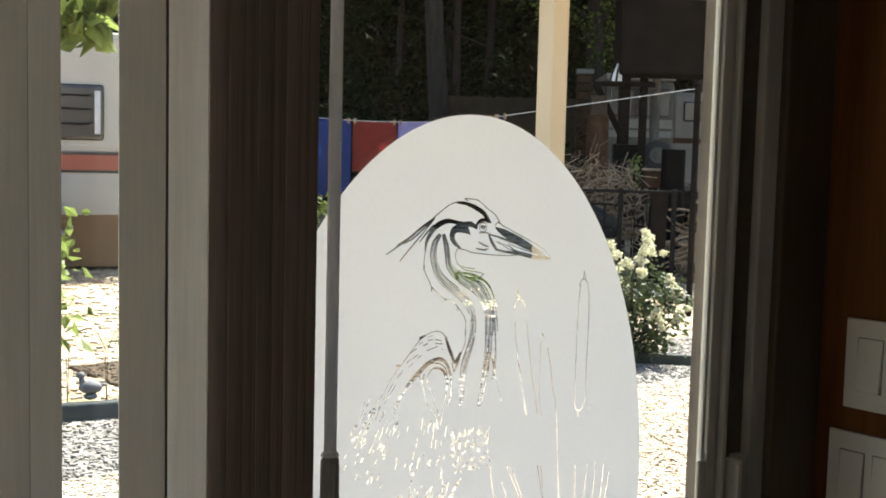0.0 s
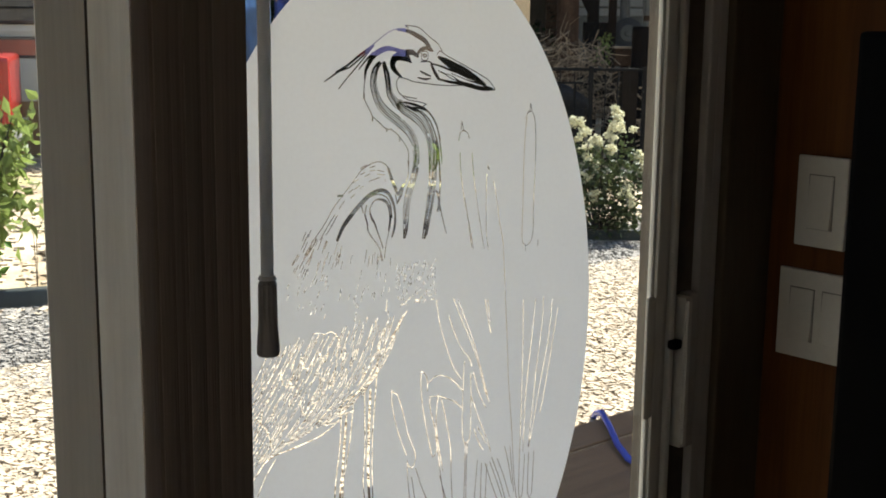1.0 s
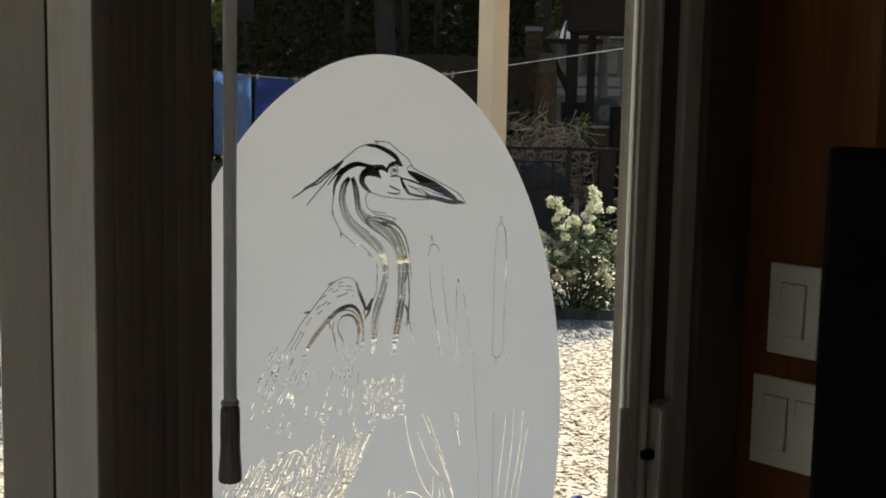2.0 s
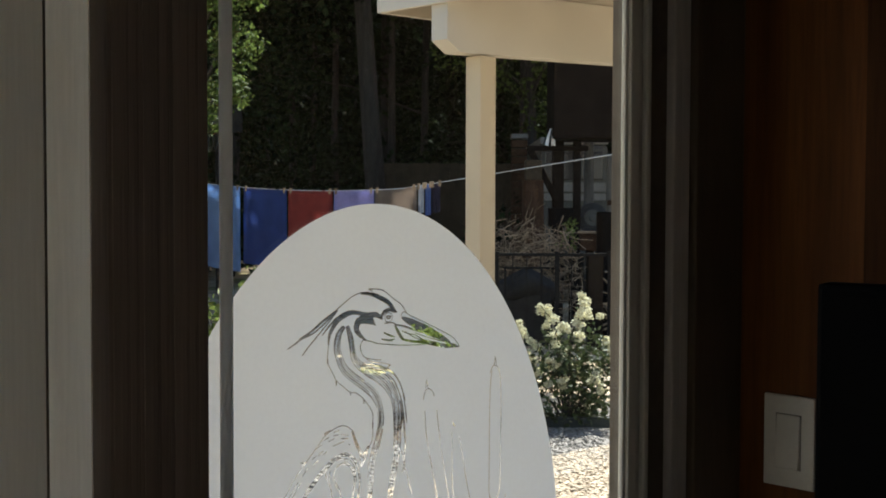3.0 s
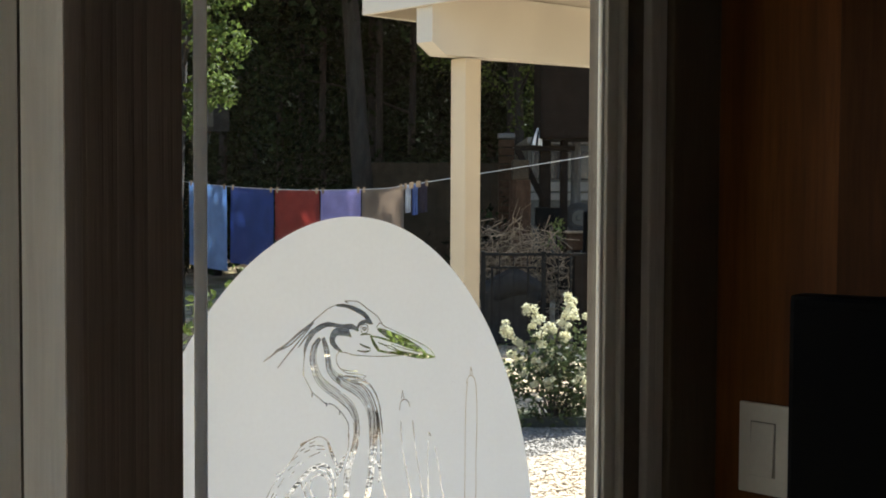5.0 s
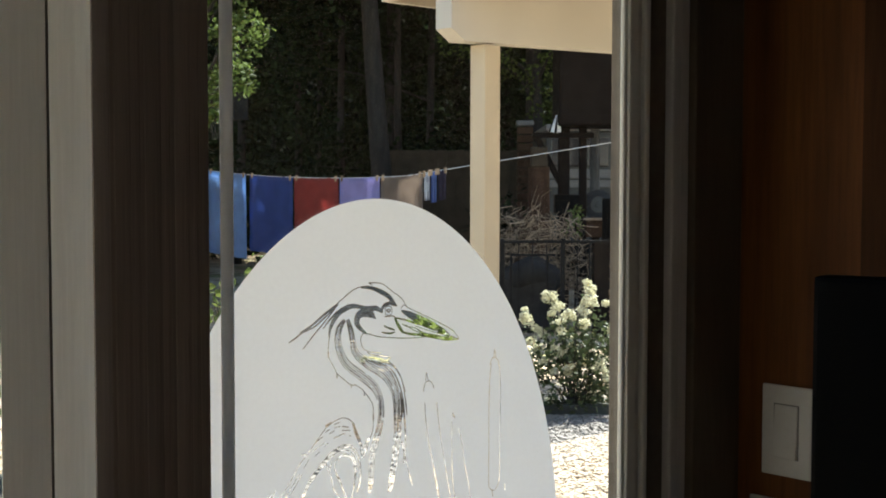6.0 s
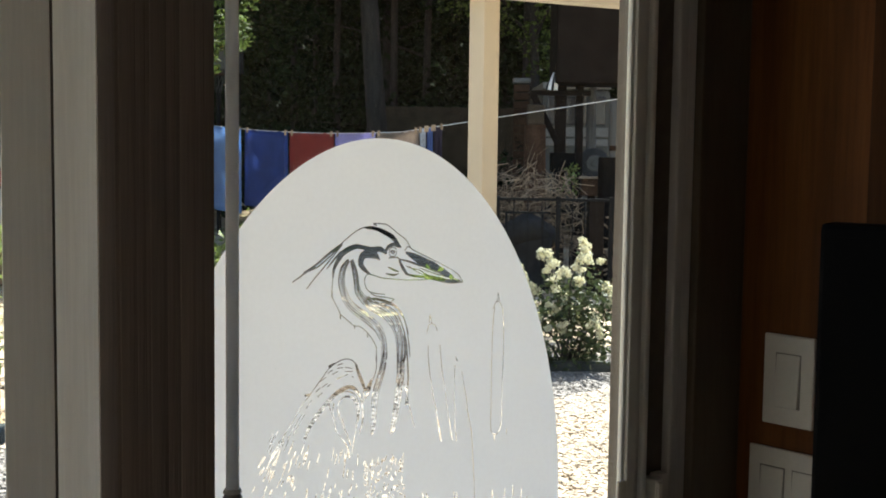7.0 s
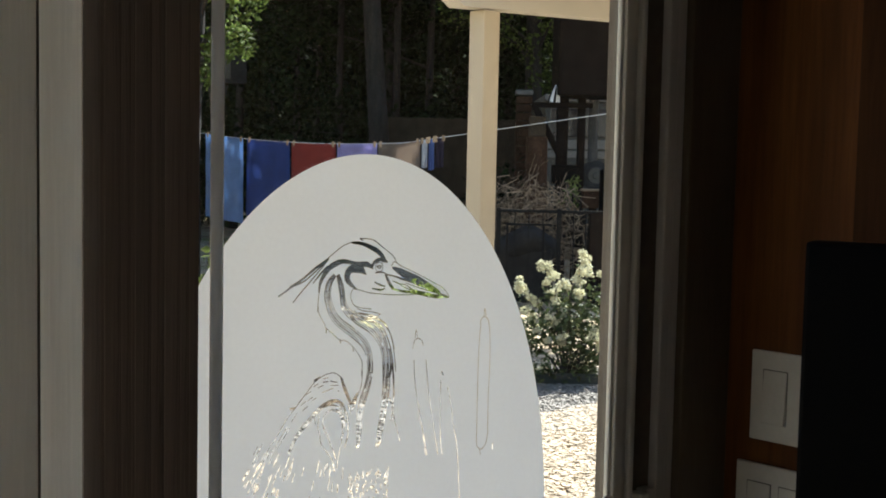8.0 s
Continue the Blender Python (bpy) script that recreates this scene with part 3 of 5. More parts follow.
cut((-26.0, 1250.0, 0.7), (-36.0, 1238.0, 0.8), (-46.0, 1222.0, 0.6), (-54.0, 1210.0, 0.6), (-65.0, 1194.0, 0.6), (-82.0, 1180.0, 0.7), (-96.0, 1175.0, 0.5))
cut((-31.0, 1246.0, 0.5), (-40.0, 1233.0, 0.6), (-47.0, 1226.0, 0.5))
cut((-96.0, 1175.0, 0.5), (-109.0, 1156.0, 0.6), (-129.0, 1145.0, 0.6), (-149.0, 1141.0, 0.7), (-168.0, 1138.0, 0.7), (-180.0, 1137.0, 0.6), (-193.0, 1132.0, 0.7), (-206.0, 1118.0, 0.6))
cut((-182.0, 1132.0, 0.42), (-193.0, 1118.0, 0.42), (-202.0, 1101.0, 0.42))
cut((-126.0, 1153.0, 0.42), (-116.0, 1158.0, 0.42), (-107.0, 1160.0, 0.42))
cut((-109.0, 1154.0, 0.42), (-126.0, 1153.0, 0.42))
cut((-175.0, 1217.0, 0.42), (-173.0, 1204.0, 0.42), (-169.0, 1200.0, 0.42), (-164.0, 1203.0, 0.42), (-160.0, 1214.0, 0.42))
cut((-165.0, 1208.0, 0.42), (-163.0, 1198.0, 0.42), (-158.0, 1199.0, 0.42), (-156.0, 1207.0, 0.42))
cut((-152.0, 1225.0, 0.42), (-150.0, 1215.0, 0.42), (-145.0, 1213.0, 0.42), (-140.0, 1219.0, 0.42))
cut((-132.0, 1227.0, 0.42), (-127.0, 1218.0, 0.42), (-124.0, 1216.0, 0.42), (-121.0, 1224.0, 0.42))
cut((-139.0, 1245.0, 0.42), (-132.0, 1245.0, 0.42), (-125.0, 1242.0, 0.42))
cut((-126.0, 1242.0, 0.42), (-119.0, 1244.0, 0.42), (-113.0, 1241.0, 0.42), (-109.0, 1235.0, 0.42))
cut((-132.0, 1207.0, 0.42), (-130.0, 1190.0, 0.42), (-127.0, 1184.0, 0.42), (-122.0, 1194.0, 0.42))
cut((-154.0, 1189.0, 0.42), (-152.0, 1173.0, 0.42), (-148.0, 1168.0, 0.42), (-144.0, 1180.0, 0.42))
cut((-140.0, 1183.0, 0.42), (-139.0, 1177.0, 0.42), (-134.0, 1180.0, 0.42))
cut((-107.0, 1229.0, 0.42), (-104.0, 1213.0, 0.42), (-101.0, 1226.0, 0.42))
cut((-196.0, 1178.0, 0.42), (-197.0, 1169.0, 0.42), (-192.0, 1164.0, 0.42), (-187.0, 1151.0, 0.42), (-185.0, 1141.0, 0.42))
cut((-203.0, 1156.0, 0.42), (-199.0, 1168.0, 0.42), (-195.0, 1181.0, 0.42))
cut((-106.0, 1168.0, 0.6), (-107.0, 1146.0, 0.6), (-109.0, 1123.0, 0.6), (-113.0, 1096.0, 0.6), (-115.0, 1073.0, 0.6))
cut((-92.0, 1168.0, 0.6), (-94.0, 1149.0, 0.6), (-98.0, 1121.0, 0.6), (-104.0, 1094.0, 0.6), (-105.0, 1071.0, 0.6))
cut((-100.0, 1159.0, 1), (-102.0, 1139.0, 1.4), (-105.0, 1105.0, 1.3), (-109.0, 1072.0, 1.4))
cut((-109.0, 1173.0, 0.42), (-99.0, 1174.0, 0.42), (-89.0, 1169.0, 0.42))
cut((-107.0, 1167.0, 0.42), (-92.0, 1168.0, 0.42))
cut((-106.0, 1160.0, 0.42), (-91.0, 1161.0, 0.42))
cut((-78.0, 1180.0, 0.6), (-78.0, 1151.0, 0.6), (-78.0, 1116.0, 0.6), (-80.0, 1088.0, 0.6), (-78.0, 1064.0, 0.6))
cut((-62.0, 1205.0, 0.6), (-65.0, 1172.0, 0.6), (-68.0, 1137.0, 0.6), (-69.0, 1103.0, 0.6), (-68.0, 1061.0, 0.6))
cut((-71.0, 1178.0, 1.2), (-73.0, 1138.0, 1.7), (-74.0, 1098.0, 1.6), (-72.0, 1062.0, 1.6))
cut((-70.0, 1195.0, 0.42), (-76.0, 1179.0, 0.42), (-82.0, 1174.0, 0.42))
cut((-44.0, 1173.0, 0.42), (-44.0, 1159.0, 0.42), (-39.0, 1137.0, 0.42), (-31.0, 1115.0, 0.42), (-25.0, 1101.0, 0.42))
cut((-45.0, 1171.0, 0.42), (-37.0, 1166.0, 0.42), (-29.0, 1144.0, 0.42), (-23.0, 1122.0, 0.42), (-15.0, 1105.0, 0.42), (-13.0, 1094.0, 0.42), (-18.0, 1085.0, 0.42), (-24.0, 1092.0, 0.42))
cut((-24.0, 1095.0, 0.42), (-23.0, 1074.0, 0.42), (-20.0, 1049.0, 0.42))
cut((-18.0, 1076.0, 0.42), (-13.0, 1047.0, 0.42))
cut((-13.0, 1084.0, 0.42), (-5.0, 1063.0, 0.42), (4.0, 1043.0, 0.42))
cut((-6.0, 1185.0, 0.42), (-7.0, 1172.0, 0.42), (-4.0, 1148.0, 0.42), (1.0, 1123.0, 0.42), (7.0, 1100.0, 0.42), (10.0, 1091.0, 0.42), (15.0, 1095.0, 0.42), (16.0, 1104.0, 0.42), (13.0, 1120.0, 0.42), (7.0, 1139.0, 0.42), (5.0, 1155.0, 0.42))
cut((-6.0, 1185.0, 0.42), (1.0, 1178.0, 0.42), (2.0, 1163.0, 0.42))
cut((2.0, 1170.0, 0.42), (11.0, 1176.0, 0.42), (21.0, 1176.0, 0.42), (35.0, 1169.0, 0.42), (50.0, 1154.0, 0.42))
cut((5.0, 1156.0, 0.42), (16.0, 1155.0, 0.42), (28.0, 1150.0, 0.42), (40.0, 1144.0, 0.42), (48.0, 1136.0, 0.42))
cut((17.0, 1157.0, 0.42), (14.0, 1132.0, 0.42), (17.0, 1107.0, 0.42), (24.0, 1072.0, 0.42))
cut((21.0, 1151.0, 0.42), (27.0, 1129.0, 0.42), (34.0, 1097.0, 0.42), (36.0, 1060.0, 0.42), (38.0, 1034.0, 0.42))
cut((13.0, 1114.0, 0.42), (17.0, 1095.0, 0.42), (21.0, 1069.0, 0.42), (27.0, 1037.0, 0.42))
cut((20.0, 1068.0, 0.42), (30.0, 1036.0, 0.42))
cut((52.0, 1185.0, 0.42), (51.0, 1161.0, 0.42), (50.0, 1131.0, 0.42), (51.0, 1106.0, 0.42), (54.0, 1096.0, 0.42), (60.0, 1098.0, 0.42), (62.0, 1110.0, 0.42), (62.0, 1147.0, 0.42), (61.0, 1171.0, 0.42))
cut((55.0, 1096.0, 0.42), (55.0, 1067.0, 0.42), (54.0, 1030.0, 0.42))
cut((58.0, 1095.0, 0.42), (57.0, 1067.0, 0.42), (57.0, 1029.0, 0.42))
cut((13.0, 1256.0, 0.42), (17.0, 1233.0, 0.42), (27.0, 1205.0, 0.42), (37.0, 1182.0, 0.42), (48.0, 1167.0, 0.42))
cut((30.0, 1237.0, 0.42), (38.0, 1218.0, 0.42), (49.0, 1198.0, 0.42), (58.0, 1189.0, 0.42), (63.0, 1178.0, 0.42))
cut((36.0, 1254.0, 0.42), (46.0, 1234.0, 0.42), (58.0, 1211.0, 0.42), (71.0, 1182.0, 0.42), (82.0, 1149.0, 0.42), (89.0, 1134.0, 0.42))
cut((42.0, 1252.0, 0.42), (54.0, 1227.0, 0.42), (66.0, 1201.0, 0.42), (75.0, 1175.0, 0.42), (86.0, 1142.0, 0.42))
cut((65.0, 1171.0, 0.42), (75.0, 1144.0, 0.42), (84.0, 1129.0, 0.42))
cut((62.0, 1147.0, 0.42), (74.0, 1119.0, 0.42), (87.0, 1092.0, 0.42), (92.0, 1078.0, 0.42))
cut((67.0, 1109.0, 0.42), (75.0, 1091.0, 0.42), (81.0, 1083.0, 0.42))
cut((72.0, 1110.0, 0.42), (85.0, 1089.0, 0.42))
cut((80.0, 1247.0, 0.42), (84.0, 1229.0, 0.42), (89.0, 1210.0, 0.42))
cut((84.0, 1246.0, 0.42), (88.0, 1222.0, 0.42))
cut((136.0, 1239.0, 0.42), (137.0, 1196.0, 0.42), (137.0, 1132.0, 0.42), (136.0, 1068.0, 0.42))
cut((155.0, 1237.0, 0.42), (151.0, 1200.0, 0.42), (144.0, 1143.0, 0.42), (142.0, 1105.0, 0.42), (141.0, 1067.0, 0.42))
cut((167.0, 1238.0, 0.42), (166.0, 1210.0, 0.42), (159.0, 1160.0, 0.42), (154.0, 1116.0, 0.42), (149.0, 1071.0, 0.42))
cut((181.0, 1233.0, 0.42), (176.0, 1189.0, 0.42), (165.0, 1140.0, 0.42), (157.0, 1102.0, 0.42), (150.0, 1071.0, 0.42))
cut((190.0, 1222.0, 0.42), (181.0, 1175.0, 0.42), (171.0, 1125.0, 0.42), (166.0, 1107.0, 0.42))
cut((89.0, 1371.0, 0.42), (95.0, 1347.0, 0.42), (98.0, 1329.0, 0.42), (104.0, 1305.0, 0.42), (108.0, 1262.0, 0.42), (113.0, 1200.0, 0.42), (117.0, 1149.0, 0.42), (123.0, 1097.0, 0.42), (128.0, 1043.0, 0.42), (134.0, 1009.0, 0.42))
cut((136.0, 1068.0, 0.42), (136.0, 1019.0, 0.42), (141.0, 1016.0, 0.42), (144.0, 1063.0, 0.42))
cut((150.0, 1064.0, 0.42), (150.0, 1016.0, 0.42), (156.0, 1015.0, 0.42), (158.0, 1064.0, 0.42))
cut((94.0, 1071.0, 0.42), (107.0, 1042.0, 0.42), (117.0, 1013.0, 0.42))
cut((102.0, 1068.0, 0.42), (113.0, 1044.0, 0.42), (122.0, 1019.0, 0.42))
cut((84.0, 1067.0, 0.42), (94.0, 1042.0, 0.42), (105.0, 1017.0, 0.42))
cut((91.0, 1067.0, 0.42), (103.0, 1040.0, 0.42), (113.0, 1015.0, 0.42))
cut((73.0, 1073.0, 0.42), (71.0, 1051.0, 0.42), (69.0, 1026.0, 0.42))
cut((79.0, 1068.0, 0.42), (78.0, 1024.0, 0.42))
cut((87.0, 1065.0, 0.42), (85.0, 1022.0, 0.42))
cut((113.0, 1079.0, 0.42), (119.0, 1059.0, 0.42), (125.0, 1034.0, 0.42))
cut((121.0, 1078.0, 0.42), (128.0, 1024.0, 0.42))
cut((40.0, 1415.0, 0.42), (42.0, 1423.0, 0.42), (47.0, 1425.0, 0.42), (52.0, 1422.0, 0.42), (54.0, 1417.0, 0.42))
cut((43.0, 1426.0, 0.42), (44.0, 1434.0, 0.42), (46.0, 1426.0, 0.42))
cut((42.0, 1403.0, 0.42), (43.0, 1386.0, 0.42), (47.0, 1363.0, 0.42), (54.0, 1334.0, 0.42), (60.0, 1304.0, 0.42))
cut((58.0, 1402.0, 0.42), (62.0, 1373.0, 0.42), (69.0, 1338.0, 0.42), (77.0, 1302.0, 0.42))
cut((49.0, 1357.0, 0.42), (56.0, 1328.0, 0.42), (62.0, 1303.0, 0.42))
cut((79.0, 1379.0, 0.42), (79.0, 1349.0, 0.42), (80.0, 1319.0, 0.42), (83.0, 1300.0, 0.42))
cut((81.0, 1384.0, 0.42), (80.0, 1388.0, 0.42), (83.0, 1383.0, 0.42))
cut((133.0, 1433.0, 0.42), (137.0, 1440.0, 0.42), (143.0, 1439.0, 0.42), (147.0, 1431.0, 0.42), (149.0, 1409.0, 0.42), (149.0, 1379.0, 0.42), (148.0, 1349.0, 0.42), (148.0, 1311.0, 0.42), (144.0, 1301.0, 0.42), (139.0, 1298.0, 0.42), (134.0, 1301.0, 0.42), (132.0, 1308.0, 0.42), (132.0, 1344.0, 0.42), (132.0, 1380.0, 0.42), (133.0, 1416.0, 0.42), (135.0, 1434.0, 0.42))
cut((139.0, 1440.0, 0.42), (140.0, 1449.0, 0.42), (142.0, 1441.0, 0.42))
cut((137.0, 1299.0, 0.42), (138.0, 1292.0, 0.42))
cut((156.0, 1302.0, 0.42), (156.0, 1296.0, 0.42))

rng = random.Random(5)
# short slanting strokes over the body, thinning out downwards
for _ in range(150):
    u, v = rng.random(), rng.random() ** 1.4
    x0, z0 = -150 + 106 * u - 24 * v * (1 - u), 1348 - 42 * u - 72 * v
    if u > 0.45 and v < 0.45 and rng.random() < 0.6:
        continue
    ln = rng.uniform(5, 12) * (1 - 0.65 * v)
    cut((x0, z0, 0.42), (x0 - ln * (0.6 - 0.55 * u), z0 - ln, 0.36))
for _ in range(150):
    u, v = rng.random(), rng.random()
    x0, z0 = -40 + 52 * u, 1300 - 44 * v
    cut((x0, z0, 0.4), (x0 + rng.uniform(-2, 1), z0 - rng.uniform(1.5, 5) * (1 - 0.5 * v), 0.36))
# long broken plumes sweeping down to the tail
for k in range(36):
    s = k / 35
    a = np.array((-182 + 150 * s + rng.uniform(-3, 3), 1243 + 8 * s + rng.uniform(-9, 3)))
    if s < 0.4:
        e = np.array((-207.0, 1205 - 200 * s))
    else:
        u = (s - 0.4) / 0.6
        e = np.array((-205 + 98 * u, 1128 + 32 * u ** 0.8))
    bend = np.array((9.0, 4.0)) * (0.4 + s)
    t = rng.uniform(0, 0.05)
    while t < 0.97:
        t2 = min(1.0, t + rng.uniform(0.10, 0.32))
        q = [a + (e - a) * w - bend * math.sin(math.pi * w) * (1 if s > 0.5 else 0.3) * np.array((-1, 1)) for w in (t, (t + t2) / 2, t2)]
        cut(*[(float(x), float(z), 0.36 + 0.14 * (k % 3 == 0)) for x, z in q])
        t = t2 + rng.uniform(0.015, 0.06)
# flecks between the plumes
for _ in range(70):
    s, w = rng.random(), rng.uniform(0, 0.8)
    x0, z0 = -185 + 140 * s - 40 * w * (1 - 0.5 * s), 1240 - (60 + 30 * (1 - s)) * w
    ln = rng.uniform(4, 14)
    cut((x0, z0, 0.4), (x0 - ln * 0.25, z0 - ln, 0.34))



def film_mesh():
    """Marching squares on a fine grid: the oval less the cut lines."""
    cx, cz, a, b = OVAL
    h = 0.52
    xs, zs = np.arange(cx - a - 2, cx + a + 2, h), np.arange(cz - b - 2, cz + b + 2, h)
    X, Z = np.meshgrid(xs, zs, indexing="ij")
    q = np.sqrt(((X - cx) / a) ** 2 + ((Z - cz) / b) ** 2)
    D = (1 - q) * a
    for c in CUTS:
        for (x0, z0, r0), (x1, z1, r1) in zip(c, c[1:]):
            m = max(r0, r1) + 2.5
            i0, i1 = np.searchsorted(xs, (min(x0, x1) - m, max(x0, x1) + m))
            j0, j1 = np.searchsorted(zs, (min(z0, z1) - m, max(z0, z1) + m))
            if i0 >= i1 or j0 >= j1:
                continue
            gx, gz = X[i0:i1, j0:j1], Z[i0:i1, j0:j1]
            dx, dz = x1 - x0, z1 - z0
            t = np.clip(((gx - x0) * dx + (gz - z0) * dz) / (dx * dx + dz * dz + 1e-9), 0, 1)
            d = np.hypot(gx - x0 - t * dx, gz - z0 - t * dz) - (r0 + (r1 - r0) * t)
            D[i0:i1, j0:j1] = np.minimum(D[i0:i1, j0:j1], d)
    S = D > 0
    n4 = S[:-1, :-1].astype(int) + S[1:, :-1] + S[1:, 1:] + S[:-1, 1:]
    vs, fs = [], []

    def face(pts):
        i = len(vs)
        vs.extend((x / 1000, 0.0, z / 1000) for x, z in pts)
        fs.append(tuple(range(i, i + len(pts))))

    for i in range(n4.shape[0]):
        full = np.flatnonzero(n4[i] == 4)
        if len(full):
            for run in np.split(full, np.flatnonzero(np.diff(full) > 1) + 1):
                face(((xs[i], zs[run[0]]), (xs[i + 1], zs[run[0]]), (xs[i + 1], zs[run[-1] + 1]), (xs[i], zs[run[-1] + 1])))
        for j in np.flatnonzero((n4[i] > 0) & (n4[i] < 4)):
            ring = ((i, j), (i + 1, j), (i + 1, j + 1), (i, j + 1))
            pts = []
            for k in range(4):
                p, r = ring[k], ring[(k + 1) % 4]
                if S[p]:
                    pts.append((xs[p[0]], zs[p[1]]))
                if S[p] != S[r]:
                    t = D[p] / (D[p] - D[r])
                    pts.append((xs[p[0]] + (xs[r[0]] - xs[p[0]]) * t, zs[p[1]] + (zs[r[1]] - zs[p[1]]) * t))
            if len(pts) > 2:
                face(pts)
    me = bpy.data.meshes.new("oval_decal")
    me.from_pydata(vs, [], fs)
    me.materials.append(M_FILM)
    return me


film = new("oval_decal", film_mesh())
film.location = (0, -0.0045, 0)
tagged(film, "frosted white oval film with clear line pattern on the glass", "window decal")

# ---- vertical blind ----
blind = thing("vertical_blind", "vertical blind drawn aside, grey vinyl and brown slats", "blind", (0, 0, 0))


def slat_mesh(width, bow, top=1.919, bottom=0.05, thick=0.0012):
    bm = bmesh.new()
    n = 8
    front = []
    for k in range(n + 1):
        u = k / n - 0.5
        y = -bow * (1 - 4 * u * u)
        front.append([bm.verts.new((u * width, y + s * thick, z)) for s in (0, 1) for z in (bottom, top)])
    for a, b in zip(front, front[1:]):
        bm.faces.new((a[0], b[0], b[1], a[1]))
        bm.faces.new((b[2], a[2], a[3], b[3]))
        bm.faces.new((a[1], b[1], b[3], a[3]))
        bm.faces.new((b[0], a[0], a[2], b[2]))
    for e in (front[0], front[-1]):
        bm.faces.new((e[0], e[1], e[3], e[2]))
    return bm


def slat(x, y, rz, width, bow, material, label=""):
    ob = part("slat", slat_mesh(width, bow), material, blind, label, smooth=False)
    ob.matrix_basis = pose(x, y, 0, 0, 0, rz)
    return ob


slat(-0.414, -0.098, -4, 0.036, 0.001, M_SLAT, "vinyl slat with shade in its greyer colour")
slat(-0.3805, -0.100, -14, 0.031, 0.006, M_SLATLIT, "curved vinyl slat with light in its paler colour")
slat(-0.488, -0.098, -6, 0.025, 0.001, M_SLAT, "vinyl slat with shade in its greyer colour")
slat(-0.520, -0.100, -12, 0.040, 0.004, M_SLAT, "vinyl slat with shade in its greyer colour")
# Two thin dark strips draw the shadowed gaps between neighbouring slats.
slat(-0.3965, -0.1005, 0, 0.0016, 0.0001, M_BRONZE, "dark strip standing in for the gap between slats")
slat(-0.4995, -0.1005, 0, 0.0016, 0.0001, M_BRONZE, "dark strip standing in for the gap between slats")
slat(-0.317, -0.090, 0, 0.098, 0.0005, M_SLATDARK)
rng = random.Random(11)
for k in range(11):
    slat(-0.358 + 0.0083 * k, -0.104 + 0.0011 * math.sin(k * 2.1), -3 + rng.uniform(-3, 3), 0.0130, 0.0007, M_SLATDARK if k else M_SLATEDGE, "" if k else "taupe end slat")
slat(-0.2725, -0.100, -6, 0.0090, 0.0005, M_SLATEDGE, "taupe end slat")
part("head_rail", boxed((-1.40, -0.135, 1.92), (0.37, -0.070, 1.965), 0.006), M_VINYL, blind)
bm = bmesh.new()
tube(bm, [(-0.250, -0.1, z) for z in (1.325, 1.6, 1.8, 1.919)], 0.0052, 12)
wand = part("wand", bm, M_WAND, blind, "long grey plastic tilt wand", smooth=True)
bm = bmesh.new()
n = 24
rings = []
for z, r, flute in ((1.327, 0.0058, 0), (1.324, 0.0076, 0.0004), (1.316, 0.0078, 0.0008), (1.296, 0.0078, 0.0008), (1.290, 0.0080, 0.0002), (1.271, 0.0094, 0), (1.266, 0.0094, 0), (1.2645, 0.0082, 0)):
    rings.append([bm.verts.new((-0.250 + (r - flute * (k % 2)) * math.cos(k * math.tau / n), -0.1 + (r - flute * (k % 2)) * math.sin(k * math.tau / n), z)) for k in range(n)])
for a, b in zip(rings, rings[1:]):
    for k in range(n):
        bm.faces.new((a[k], b[k], b[(k + 1) % n], a[(k + 1) % n]))
bm.faces.new(rings[-1])
bm.faces.new(rings[0][::-1])
part("wand_grip", bm, M_WANDGRIP, wand, "dark fluted grip of the wand")
bm = bmesh.new()
tube(bm, [(-0.250, -0.1, 1.3275), (-0.250, -0.1, 1.3305)], [0.0078, 0.0066], 16)
part("wand_collar", bm, M_WAND, wand, "pale collar above the grip")


# ---- switches and television ----
def switch_plate(y0, y1, z0, z1, gangs, label):
    t = thing("switch_plate", label, "light switch", (WALL_X, (y0 + y1) / 2, (z0 + z1) / 2))
    w, h = (y1 - y0) / 2, (z1 - z0) / 2
    bm = bmesh.new()
    box(bm, (-0.006, -w, -h), (0.0, w, h), 0.0022)
    body = part("plate", bm, M_SWITCH, t)
    for g in range(gangs):
        c = (g - (gangs - 1) / 2) * 0.046
        part("slot", boxed((-0.0066, c - 0.0178, -0.0345), (-0.0055, c + 0.0178, 0.0345)), M_SLOT, t)
        bm = bmesh.new()
        box(bm, (-0.0095, c - 0.0166, -0.0333), (-0.005, c + 0.0166, 0.0333), 0.0012)
        for v in bm.verts:
            if v.co.x < -0.008:
                v.co.x += 0.0022 * (v.co.z / 0.033)
        part("rocker", bm, M_SWITCH, t, "white rocker")


switch_plate(-0.119, -0.048, 1.2575, 1.372, 1, "single white rocker switch on the wood wall")
switch_plate(-0.147, -0.031, 1.112, 1.227, 2, "double white rocker switch on the wood wall")
tv = thing("television", "black flat television turned off beside the wall", "television", (0.391, -0.228, 0.0), 11)
bm = bmesh.new()
box(bm, (0.0, -0.80, 0.93), (0.035, 0.0, 1.527), 0.006)
part("case", bm, M_BLACK, tv)
part("screen", boxed((-0.0015, -0.785, 0.95), (0.001, -0.014, 1.513)), M_BLACK, tv, "dark blank screen")
part("stand_neck", boxed((0.005, -0.45, 0.80), (0.03, -0.35, 0.95), 0.004), M_BLACK, tv)
part("stand_foot", boxed((-0.06, -0.60, 0.78), (0.09, -0.20, 0.80), 0.006), M_BLACK, tv)
cab = thing("low_cabinet", "dark wooden cabinet under the television", "cabinet", (0.391, -0.228, 0.0), 0)
